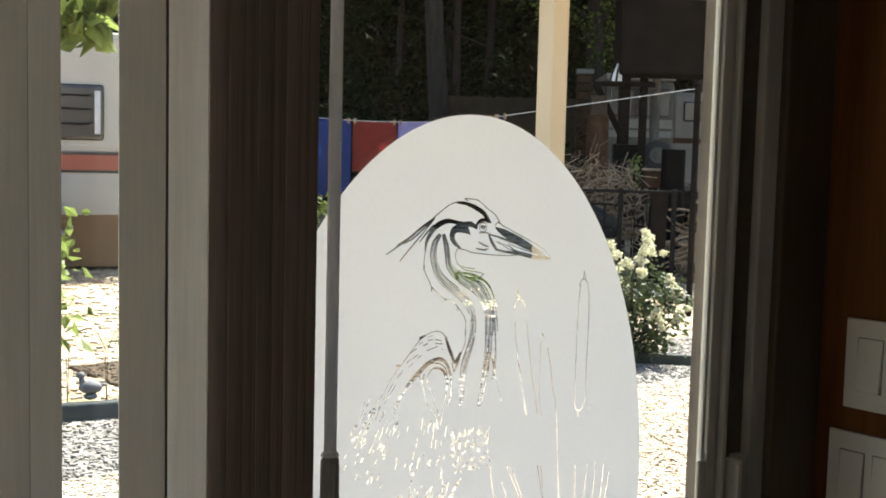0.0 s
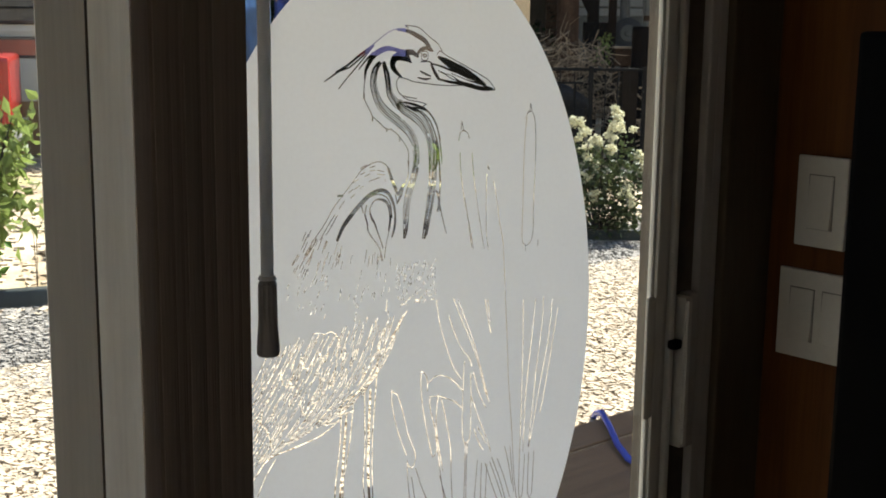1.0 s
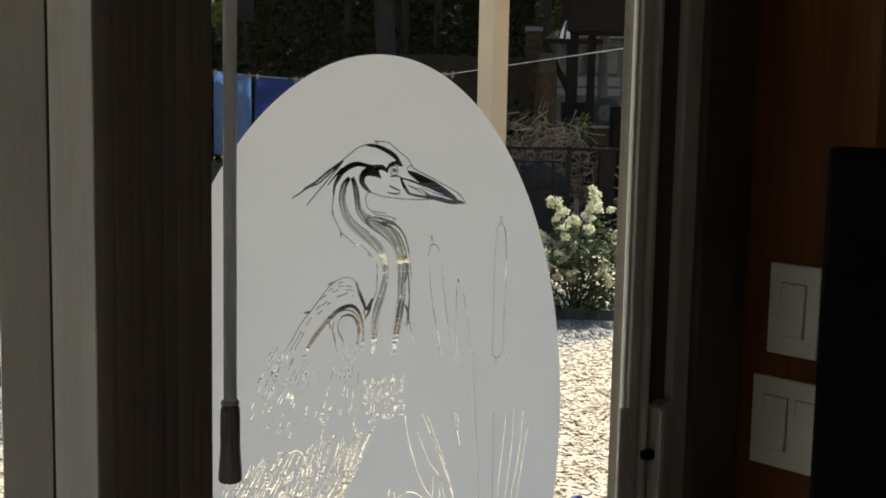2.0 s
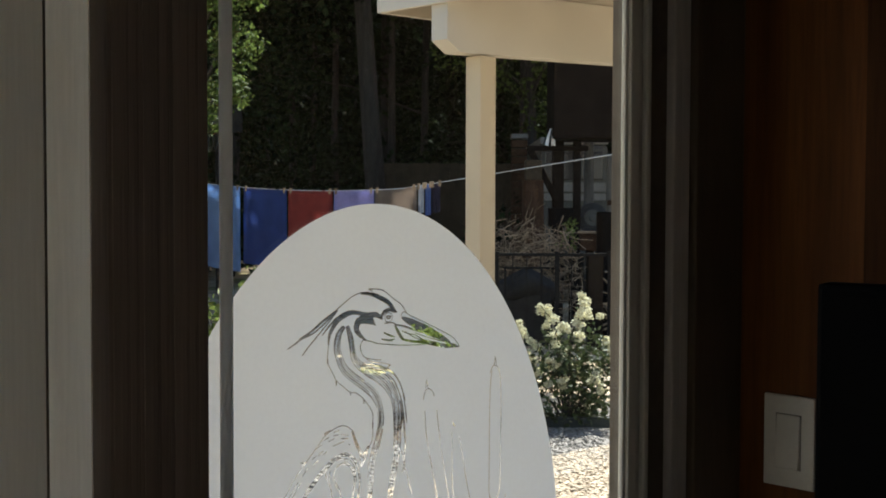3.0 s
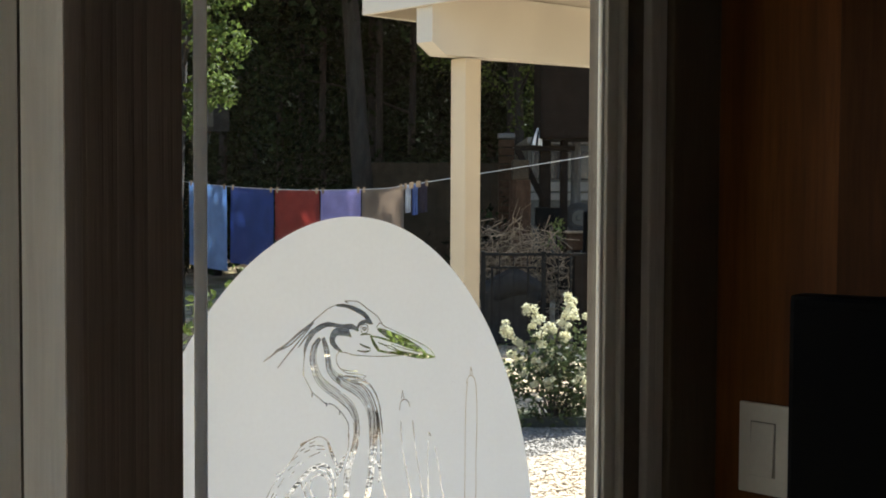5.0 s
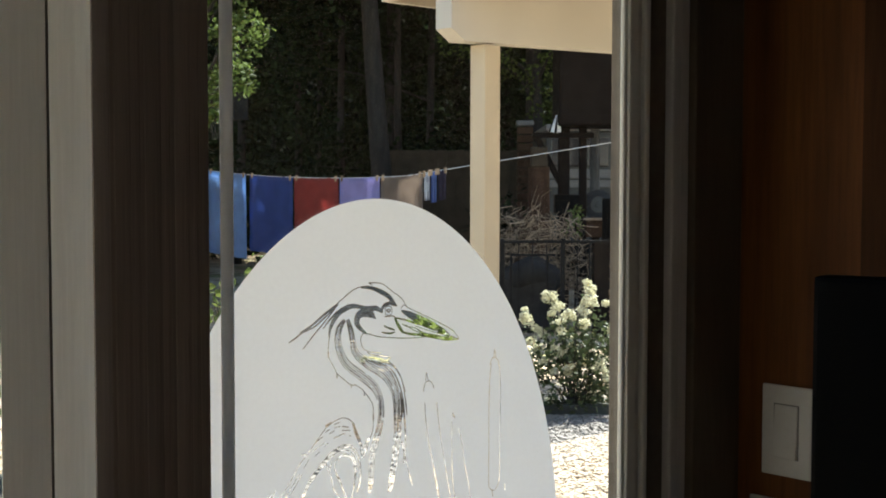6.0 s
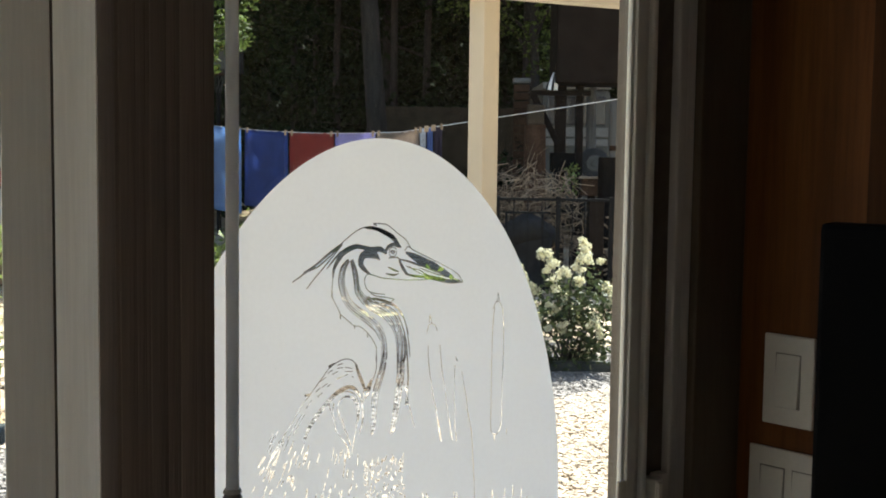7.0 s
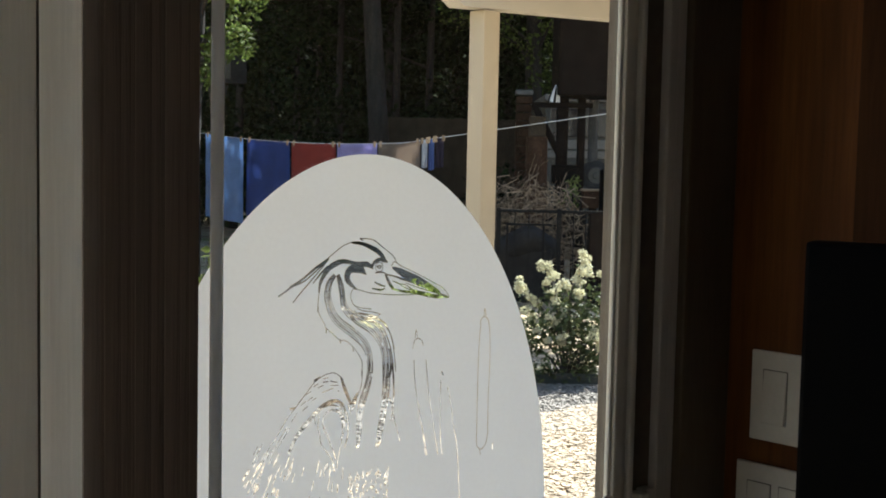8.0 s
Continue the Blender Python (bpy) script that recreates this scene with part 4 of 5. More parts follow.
part("body", boxed((-0.08, -0.95, -0.02), (0.17, 0.02, 0.76), 0.004), M_DARKWOOD, cab)
part("top", boxed((-0.10, -0.97, 0.76), (0.17, 0.04, 0.779), 0.004), M_DARKWOOD, cab)

# ---- the yard ----
bm = bmesh.new()
bmesh.ops.create_grid(bm, x_segments=60, y_segments=60, size=600)
for v in bm.verts:
    v.co.z = 0.0
ground = structure("ground", bm, ground_material(), "bark mulch, gravel and dry earth of the yard", "ground")
ground.location = (0, 0, GROUND)


def chips(name, count, x, y, size, material, label, seed, flat=0.35):
    """Loose flat chips or stones lying on the ground."""
    r = random.Random(seed)
    vs, fs = [], []
    for _ in range(count):
        px, py = r.uniform(*x), r.uniform(*y)
        s = size * r.uniform(0.4, 1.4)
        a, tilt = r.uniform(0, math.tau), r.uniform(-0.22, 0.22)
        ax, ay = math.cos(a), math.sin(a)
        l, w, h = s, s * r.uniform(0.35, 0.8), s * flat
        i = len(vs)
        for k, (u, v) in enumerate(((-1, -1), (1, -0.7), (0.8, 1), (-0.9, 0.8))):
            dz = tilt * u * s * 0.4
            vs.append((px + (u * l * ax - v * w * ay) * 0.5, py + (u * l * ay + v * w * ax) * 0.5, GROUND + 0.004 + h + dz))
            vs.append((px + (u * l * ax - v * w * ay) * 0.55, py + (u * l * ay + v * w * ax) * 0.55, GROUND - 0.006 + dz * 0.3))
        fs.append((i, i + 2, i + 4, i + 6))
        for k in range(4):
            b, c = i + 2 * k, i + (2 * k + 2) % 8
            fs.append((b, b + 1, c + 1, c))
    me = bpy.data.meshes.new(name)
    me.from_pydata(vs, [], fs)
    me.materials.append(material)
    return tagged(new(name, me), label, "ground cover", kind="stuff")


chips("bark_chips", 56000, (0.6, 7.5), (2.95, 5.6), 0.032, M_CHIP, "pale sunlit bark mulch chips", 3)
chips("gravel", 30000, (0.8, 9.0), (5.1, 7.0), 0.032, M_STONE, "grey crushed gravel with pale flecks", 4, 0.3)
chips("leaf_litter", 9000, (2.0, 16.0), (6.6, 17.0), 0.07, M_CHIP, "dry leaves and chips on bare earth", 6, 0.15)

# Darker chips that lower the ground's tone behind the gravel strip.
chips("dark_mulch", 15000, (3.3, 6.7), (6.75, 8.7), 0.05, M_DARKCHIP, "dark chips laid over the ground behind the gravel", 8, 0.3)

# porch
porch = thing("porch_deck", "brown painted porch deck with a border board", "deck", (0, 0, 0))
part("deck_panel", boxed((1.1, 0.22, GROUND - 0.02), (9.0, 2.63, GROUND + 0.05), 0.004), M_DECK, porch)
part("border_board", boxed((1.1, 2.645, GROUND - 0.02), (9.0, 2.86, GROUND + 0.062), 0.006), M_DECK, porch, "brown border board")
part("joint_strip", boxed((1.1, 2.633, GROUND + 0.02), (9.0, 2.642, GROUND + 0.052)), M_TWIG, porch, "pale thin joint strip")
PY = 2.807
post = thing("porch_post", "cream painted square porch post", "post", (2.90, PY + 0.045, GROUND))
bm = bmesh.new()
box(bm, (-0.045, -0.0445, 0.0), (0.045, 0.0445, 2.604), 0.004)
part("shaft", bm, M_CREAM, post)
part("foot", boxed((-0.055, -0.055, 0.0), (0.055, 0.055, 0.07), 0.004), M_CREAM, post)
roof = thing("porch_roof", "cream porch roof with a chamfered beam and fascia", "roof", (0, 0, 0))
bm = bmesh.new()
x0, z0, z1 = 2.666, 2.206, 2.465
prof = [(x0, z0 + 0.050), (x0 + 0.075, z0), (9.0, z0), (9.0, z1), (x0, z1)]
ya, yb = PY, PY + 0.095
fa = [bm.verts.new((x, ya, z)) for x, z in prof]
fb = [bm.verts.new((x, yb, z)) for x, z in prof]
bm.faces.new(fa)
bm.faces.new(fb[::-1])
for k in range(5):
    bm.faces.new((fa[k], fb[k], fb[(k + 1) % 5], fa[(k + 1) % 5]))
for v in bm.verts:
    v.co.z += 0.027 * (v.co.x - x0)
bmesh.ops.recalc_face_normals(bm, faces=bm.faces)
part("beam", bm, M_CREAMW, roof, "cream beam with a chamfered end")
part("fascia", boxed((2.640, 0.9, 2.400), (2.663, 3.222, 2.70), 0.003), M_CREAMW, roof)
part("fascia", boxed((2.664, 3.20, 2.400), (9.0, 3.222, 2.70), 0.003), M_CREAMW, roof)
bm = boxed((2.664, 0.9, 2.468), (9.0, 3.199, 2.485))
for v in bm.verts:
    v.co.z += 0.027 * (v.co.x - x0)
part("soffit", bm, M_CREAMW, roof)
part("roof_deck", boxed((2.62, 0.87, 2.701), (9.0, 3.24, 2.73), 0.004), M_CREAMW, roof)
hose = thing("garden_hose", "blue garden hose lying over the deck edge", "hose", (0, 0, 0))
bm = bmesh.new()
tube(bm, [(3.62, 2.98, GROUND + 0.02), (3.58, 2.93, GROUND + 0.06), (3.52, 2.84, GROUND + 0.100), (3.42, 2.70, GROUND + 0.085), (3.30, 2.55, GROUND + 0.072), (3.20, 2.40, GROUND + 0.070), (3.15, 2.20, GROUND + 0.070), (3.3, 1.9, GROUND + 0.070)], 0.016, 10)
part("pipe", bm, M_HOSE, hose, smooth=True)

# flowering shrub with its bed
SHRUB = Vector((7.45, 6.40, GROUND))
rng = random.Random(21)
shrub = thing("flowering_shrub", "green shrub with cream flower heads in a mulch bed", "shrub", SHRUB)
# each spray: points across and up along the stem from its tip, and the number of flower heads
SPRAYS = (((-0.43, 0.93), (-0.41, 0.80), (-0.26, 0.71), 9), ((-0.24, 1.06), (-0.16, 0.96), (-0.13, 0.79), 11),
          ((-0.07, 0.94), (-0.13, 0.86), (-0.14, 0.76), 5), ((0.13, 1.14), (0.17, 1.03), (0.19, 0.95), 9),
          ((0.12, 1.07), (0.04, 0.94), (-0.01, 0.81), 9), ((-0.03, 0.66), (0.02, 0.63), (0.0, 0.58), 4),
          ((-0.18, 0.60), (-0.14, 0.58), (-0.13, 0.54), 3), ((-0.39, 0.65), (-0.31, 0.61), (-0.31, 0.51), 6),
          ((-0.54, 0.52), (-0.47, 0.46), (-0.42, 0.40), 6), ((-0.17, 0.42), (-0.06, 0.44), (-0.02, 0.41), 5),
          ((0.08, 0.45), (0.16, 0.41), (0.21, 0.46), 10), ((0.21, 0.53), (0.24, 0.44), (0.22, 0.36), 6),
          ((0.34, 0.74), (0.40, 0.68), (0.44, 0.60), 9), ((0.46, 0.52), (0.40, 0.47), (0.36, 0.40), 6),
          ((-0.32, 0.10), (-0.25, 0.11), (-0.20, 0.12), 3), ((0.05, 0.12), (0.14, 0.17), (0.19, 0.12), 6))
turn = pose(0, 0, 0, 0, 0, YARD_TURN)
spots, heads = [], []
for k, (a, b, c, n) in enumerate(SPRAYS):
    depth = 0.24 * math.sin(k * 2.7)
    tip, mid, foot = (turn @ Vector((x, depth * f, z)) for (x, z), f in ((a, 1.0), (b, 0.95), (c, 0.85)))
    knee = Vector((foot.x * 0.3, foot.y * 0.3, max(0.08, foot.z * 0.5)))
    bm = bmesh.new()
    tube(bm, [(foot.x * 0.05, foot.y * 0.05, 0), knee, foot, mid, tip], [0.013, 0.010, 0.007, 0.005, 0.003], 5)
    part("stem", bm, M_BARK, shrub)
    n = max(3, round(n * 0.85))
    for j in range(n):
        w = 2 * j / max(1, n - 1)
        p = tip.lerp(mid, w) if w < 1 else mid.lerp(foot, w - 1)
        spread = 0.014 + 0.016 * w
        heads.append((p + Vector((rng.gauss(0, spread), rng.gauss(0, spread), rng.gauss(0, 0.014))), rng.uniform(0.028, 0.043) * (0.8 if j == 0 else 1.1)))
    for _ in range(46):
        w = rng.uniform(0.15, 1.0)
        p = knee.lerp(foot, w) + Vector((rng.gauss(0, 0.07), rng.gauss(0, 0.07), rng.gauss(-0.05, 0.05)))
        p.z = max(0.08, p.z)
        spots.append(p)
    for _ in range(22):
        spots.append(foot.lerp(mid, rng.random()) + Vector((rng.gauss(0, 0.06), rng.gauss(0, 0.06), rng.gauss(-0.06, 0.04))))
# leafy shade in the middle and low round the foot
for cx, cz, sx, sz, n in ((-0.08, 0.48, 0.16, 0.09, 260), (0.16, 0.62, 0.12, 0.10, 240), (0.30, 0.50, 0.13, 0.14, 220), (-0.26, 0.11, 0.11, 0.05, 150), (0.17, 0.17, 0.13, 0.08, 240), (-0.36, 0.40, 0.09, 0.07, 110)):
    spots += [turn @ Vector((rng.gauss(cx, sx), rng.gauss(0, 0.16), max(0.03, rng.gauss(cz, sz)))) for _ in range(n)]
leaves("foliage", spots, 0.055, M_SHRUBLEAF, shrub, rng, 0.2)
for c, rr in heads:
    tagged(leaves("flower_head", [blob(rng, c, rr, 0.9) for _ in range(105)], 0.022, M_FLOWER, shrub, rng), kind="stuff")
edge = tagged(part("bed_edging", boxed((-0.75, -0.03, -0.05), (1.3, 0.03, 0.10), 0.012), M_EDGING, None), "black plastic edging in front of the shrub bed", "edging")
edge.matrix_basis = pose(*yard(1.05, 10.9, GROUND), 0, 0, YARD_TURN)

# ornament bed with its edging, wire hoops, bush and stone duck
bm = bmesh.new()
pts = []
for k in range(25):
    t = k / 24
    x = -0.6 + 4.1 * t
    pts.append((x, 7.62 - 0.24 * x + 0.10 * math.sin(x * 1.7), GROUND))
ra = []
for p in pts:
    ra.append([bm.verts.new((p[0] + dx, p[1] + dy, GROUND + dz)) for dx, dy, dz in ((0, 0, -0.02), (0, 0, 0.12), (0.0, 0.035, 0.135), (0.0, 0.075, 0.12), (0, 0.075, -0.02))])
for a, b in zip(ra, ra[1:]):
    for k in range(4):
        bm.faces.new((a[k], b[k], b[k + 1], a[k + 1]))
tagged(part("bed_edging", bm, M_EDGING, None, "", True), "black plastic edging along the flower bed", "edging")

rng = random.Random(31)
bush = thing("leafy_bush", "bright green leafy bush in the edged bed", "bush", (2.42, 7.72, GROUND))
bm = bmesh.new()
spots = []
for k in range(12):
    a = k * 2.4
    r = 0.25 + 0.45 * ((k * 5) % 12) / 12
    tip = Vector((math.cos(a) * r * 1.0, math.sin(a) * r, 1.32 - 0.9 * r * r - rng.uniform(0, 0.3)))
    tube(bm, [(0, 0, 0), tip * 0.5 + Vector((0, 0, 0.1)), tip], [0.014, 0.01, 0.004], 5)
    for _ in range(64):
        p = Vector((0, 0, 0.1)).lerp(tip, rng.uniform(0.5, 1.05))
        spots.append(p + Vector((rng.gauss(0, 0.1), rng.gauss(0, 0.1), rng.gauss(0, 0.08))))
part("stems", bm, M_BARK, bush)
leaves("foliage", spots, 0.115, M_LEAFYOUNG, bush, rng, 0.7)
low = thing("low_plants", "low green plants in the edged bed", "plants", (1.7, 7.7, GROUND), kind="stuff")
leaves("foliage", [(rng.uniform(-1.5, 0.9), rng.uniform(-0.1, 0.6), rng.uniform(0.0, 0.35)) for _ in range(1500)], 0.09, M_LEAF, low, rng, 0.0)

hoops = thing("wire_hoop_fence", "thin rusty wire hoop fence along the bed", "garden fence", (0, 0, 0))
for k in range(12):
    x = 0.6 + 0.26 * k
    y = 7.95 - 0.24 * x
    bm = bmesh.new()
    tube(bm, [(x, y, GROUND), (x + 0.01, y, GROUND + 0.42), (x + 0.06, y - 0.01, GROUND + 0.53), (x + 0.13, y - 0.03, GROUND + 0.57), (x + 0.20, y - 0.045, GROUND + 0.53), (x + 0.25, y - 0.06, GROUND + 0.42), (x + 0.26, y - 0.06, GROUND)], 0.003, 5)
    part("hoop", bm, M_RUST, hoops)

duck = bmesh.new()
for c, r, s in (((0, 0, 0.13), 0.085, (1.55, 0.95, 0.85)), ((-0.09, 0, 0.20), 0.04, (0.9, 0.85, 1.5)), ((-0.105, 0, 0.265), 0.042, (1.2, 0.95, 0.95)), ((-0.16, 0, 0.258), 0.02, (1.8, 0.9, 0.5)), ((0.13, 0, 0.15), 0.03, (1.8, 0.8, 0.7)), ((0, 0, 0.03), 0.07, (1.1, 0.9, 0.6))):
    g = bmesh.ops.create_uvsphere(duck, u_segments=14, v_segments=9, radius=r)
    for v in g["verts"]:
        v.co = Vector((v.co.x * s[0] + c[0], v.co.y * s[1] + c[1], v.co.z * s[2] + c[2]))
ob = part("garden_ornament", duck, M_DUCK, None, "", True)
ob.matrix_basis = pose(2.72, 7.02, GROUND + 0.125, 0, 0, -20) @ Matrix.Scale(0.62, 4)
tagged(ob, "grey and white stone garden ornament on the edging", "ornament")


# ---- trees ----
def tree(name, at, height, radius, lean, clumps, leaf, size, count, seed, label, limbs=6):
    rg = random.Random(seed)
    t = thing(name, label, "tree", at)
    bm = bmesh.new()
    top = Vector((lean[0], lean[1], height))
    tube(bm, [(0, 0, -0.05), top * 0.25 + Vector((rg.uniform(-0.1, 0.1), 0, 0)), top * 0.6, top], [radius * 1.25, radius, radius * 0.75, radius * 0.3], 10)
    for c, r in clumps[:limbs]:
        c = Vector(c)
        b = top * max(0.15, min(0.9, (c.z - 0.8) / height))
        tube(bm, [b, b.lerp(c, 0.5) + Vector((0, 0, 0.2)), c], [radius * 0.35, radius * 0.22, radius * 0.08], 6)
    part("trunk", bm, M_BARK, t, smooth=True)
    spots = []
    per = count // max(1, len(clumps))
    for c, r in clumps:
        spots += [blob(rg, c, r) for _ in range(per)]
    if spots:
        leaves("crown", spots, size, leaf, t, rg, 0.25)
    return t


def round_clumps(rg, n, spread, z0, z1, r):
    return [((rg.gauss(0, spread), rg.gauss(0, spread), rg.uniform(z0, z1)), r * rg.uniform(0.6, 1.3)) for _ in range(n)]


tree("tall_tree", yard(-1.36, 26, GROUND), 14, 0.20, yard(-1.0, 0) - yard(0, 0), round_clumps(random.Random(1), 9, 2.2, 7, 13, 1.6), M_LEAFSHADE, 0.32, 3200, 41, "tall shaded tree with a straight dark trunk")
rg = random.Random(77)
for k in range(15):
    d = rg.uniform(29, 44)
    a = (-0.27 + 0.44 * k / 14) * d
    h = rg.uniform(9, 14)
    tree("woodland_tree", yard(a, d, GROUND), h, rg.uniform(0.07, 0.14), (rg.uniform(-0.5, 0.5), rg.uniform(-0.5, 0.5), 0), round_clumps(rg, 16, 2.3, 0.8, h, 1.7), M_LEAFSHADE, 0.19, 7600, 100 + k, "dark shaded woodland tree behind the yard", 7)
# tall canopies over the back of the yard, added unseen to shade it
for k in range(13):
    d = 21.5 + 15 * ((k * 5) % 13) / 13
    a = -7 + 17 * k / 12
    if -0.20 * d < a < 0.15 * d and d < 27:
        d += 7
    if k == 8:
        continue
    tree("canopy_tree", yard(a, d, GROUND), 13, 0.09, (0.2, 0.3, 0), round_clumps(rg, 11, 2.4, 7.0, 13, 1.9), M_LEAFSHADE, 0.5, 3300, 200 + k, "added tall tree whose unseen canopy shades the yard", 6)
# side canopies over the yard's edges, added unseen to block skylight
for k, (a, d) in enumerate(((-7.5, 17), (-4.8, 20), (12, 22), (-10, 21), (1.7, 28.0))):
    tree("canopy_tree", yard(a, d, GROUND), 12, 0.10, (0.1, 0.2, 0), round_clumps(rg, 12, 2.1, 7.2, 12, 1.9), M_LEAFSHADE, 0.34, 4200, 230 + k, "added tall tree whose unseen canopy shades the yard", 6)
# Two more unseen crowns, placed so their shadows fall on washing and ground.
tree("shade_tree", yard(3.6, 24.8, GROUND), 12, 0.09, (0.1, 0.1, 0), round_clumps(rg, 12, 1.2, 8.4, 12, 1.25), M_LEAFSHADE, 0.28, 4200, 261, "added slender tree, its unseen crown shading the washing", 6)
tree("shade_tree", yard(3.3, 17.7, GROUND), 9.6, 0.08, (0.1, 0.1, 0), round_clumps(rg, 11, 0.85, 7.8, 9.6, 0.95), M_LEAFSHADE, 0.24, 3600, 260, "added slender tree, its unseen crown shading the ground", 6)
# lit boughs nearer the yard, their light put into a brighter leaf colour
tree("leafy_tree", yard(-3.85, 18.5, GROUND), 6.5, 0.11, (0.3, 0.2, 0), [(tuple(yard(x, y, z) - yard(0, 0, 0)), r) for x, y, z, r in ((0.35, 0.0, 4.6, 0.55), (0.75, -0.3, 4.2, 0.45), (0.5, 0.2, 3.6, 0.4), (0.2, -0.2, 5.3, 0.7), (0.0, 0.3, 3.2, 0.4), (0.8, 0.1, 5.2, 0.5))], M_LEAFLIT, 0.105, 2000, 51, "leafy tree beside the clothes line, coloured as if sunlit")
tree("leafy_tree", yard(1.75, 27, GROUND), 7.5, 0.12, (0.2, 0.2, 0), [(tuple(yard(x, y, z) - yard(0, 0, 0)), r) for x, y, z, r in ((0.1, 0.0, 4.3, 0.6), (0.5, -0.3, 5.0, 0.7), (-0.5, 0.2, 5.4, 0.6), (-0.9, 0.0, 4.6, 0.5), (-1.6, -0.2, 5.1, 0.6), (0.2, 0.3, 3.6, 0.4))], M_LEAFLIT, 0.11, 1500, 52, "leafy tree at the edge of the woods")
tree("overhanging_tree", (0.2, 6.2, GROUND), 4.2, 0.06, (0.4, 0.1, 0), [((1.73, -0.85, 2.50), 0.14), ((1.62, -0.72, 2.68), 0.2), ((1.40, -0.70, 2.85), 0.25), ((1.85, -1.0, 2.72), 0.16)], M_LEAFYOUNG, 0.15, 200, 53, "young tree with bright drooping leaves", 4)
def low_plant(at, w, h, n, size, seed, label):
    r = random.Random(seed)
    t = thing("low_plant", label, "plant", at)
    bm = bmesh.new()
    for k in range(7):
        a = k * 2.4
        tube(bm, [(0, 0, 0), (math.cos(a) * w * 0.3, math.sin(a) * w * 0.3, h * 0.6), (math.cos(a) * w * 0.6, math.sin(a) * w * 0.6, h)], [0.008, 0.006, 0.003], 4)
    part("stems", bm, M_BARK, t)
    leaves("foliage", [(r.gauss(0, w * 0.45), r.gauss(0, w * 0.45), h * r.uniform(0.15, 1.1)) for _ in range(n)], size, M_LEAFYOUNG, t, r, 0.2)


low_plant(yard(-0.30, 15.2, GROUND), 0.42, 0.38, 260, 0.10, 301, "sunlit low green plant on the bare earth")
low_plant(yard(-0.75, 15.8, GROUND), 0.35, 0.30, 160, 0.10, 302, "small green plant on the bare earth")
low_plant(yard(-2.50, 13.6, GROUND), 0.30, 0.85, 130, 0.12, 303, "leafy plant below the clothes line")
low_plant(yard(-2.35, 15.6, GROUND), 0.28, 1.05, 90, 0.14, 304, "pale-leaved plant below the clothes line")
# undergrowth and far woods
rg = random.Random(88)
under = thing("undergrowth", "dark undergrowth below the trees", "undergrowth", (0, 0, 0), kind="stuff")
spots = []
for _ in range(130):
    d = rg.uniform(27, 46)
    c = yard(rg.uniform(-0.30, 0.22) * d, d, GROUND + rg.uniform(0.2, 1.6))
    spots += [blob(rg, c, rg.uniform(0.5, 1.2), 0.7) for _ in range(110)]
leaves("foliage", spots, 0.26, M_LEAFSHADE, under, rg)
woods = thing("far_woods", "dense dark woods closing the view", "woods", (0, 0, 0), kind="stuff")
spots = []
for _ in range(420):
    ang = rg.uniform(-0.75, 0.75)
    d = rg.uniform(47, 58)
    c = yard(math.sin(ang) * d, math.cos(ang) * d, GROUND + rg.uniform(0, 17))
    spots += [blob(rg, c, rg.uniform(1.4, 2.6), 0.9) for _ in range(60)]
leaves("foliage", spots, 0.75, M_LEAFSHADE, woods, rg)
# A plain curved sheet closes the horizon, woodland shade in its colour.
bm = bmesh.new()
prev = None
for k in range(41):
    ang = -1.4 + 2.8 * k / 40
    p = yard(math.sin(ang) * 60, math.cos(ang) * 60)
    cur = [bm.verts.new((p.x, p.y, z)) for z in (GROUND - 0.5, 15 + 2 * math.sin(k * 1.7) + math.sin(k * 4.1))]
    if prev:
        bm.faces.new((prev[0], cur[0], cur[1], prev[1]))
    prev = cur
structure("backdrop", bm, M_LEAFSHADE, "curved sheet in shaded leaf colour standing in for distant woods", "woods")


# ---- clothes line ----
def line_point(t):
    """The cord from its left hook past the towels to the right pole."""
    a, b = yard(-4.6, 20.2), yard(2.0, 14.0)
    p = a.lerp(b, t)
    p.z = 1.709 + 1.1 * (t - 0.45) ** 2 if t < 0.6 else 1.734 + 1.0 * (t - 0.6)
    return p


def spot_on_line(column):
    """The share of the cord at which it lies so many metres across per metre out."""
    lo, hi = 0.0, 1.0
    for _ in range(40):
        mid = (lo + hi) / 2
        v = line_point(mid) - yard(0, 0)
        out, across = v.x * 0.6796 + v.y * 0.7336, v.x * 0.7336 - v.y * 0.6796
        if across / out < column:
            lo = mid
        else:
            hi = mid
    return lo


cord = thing("clothes_line", "white clothes line strung across the yard", "clothes line", (0, 0, 0))
bm = bmesh.new()
tube(bm, [line_point(k / 40) for k in range(41)], 0.0048, 5)
part("cord", bm, M_ROPE, cord)
for t in (0.0, 1.0):
    p = line_point(t)
    bm = bmesh.new()
    tube(bm, [(p.x, p.y, GROUND - 0.05), (p.x, p.y, p.z + 0.05)], 0.035, 8)
    part("pole", bm, M_DIMTIMBER, cord)


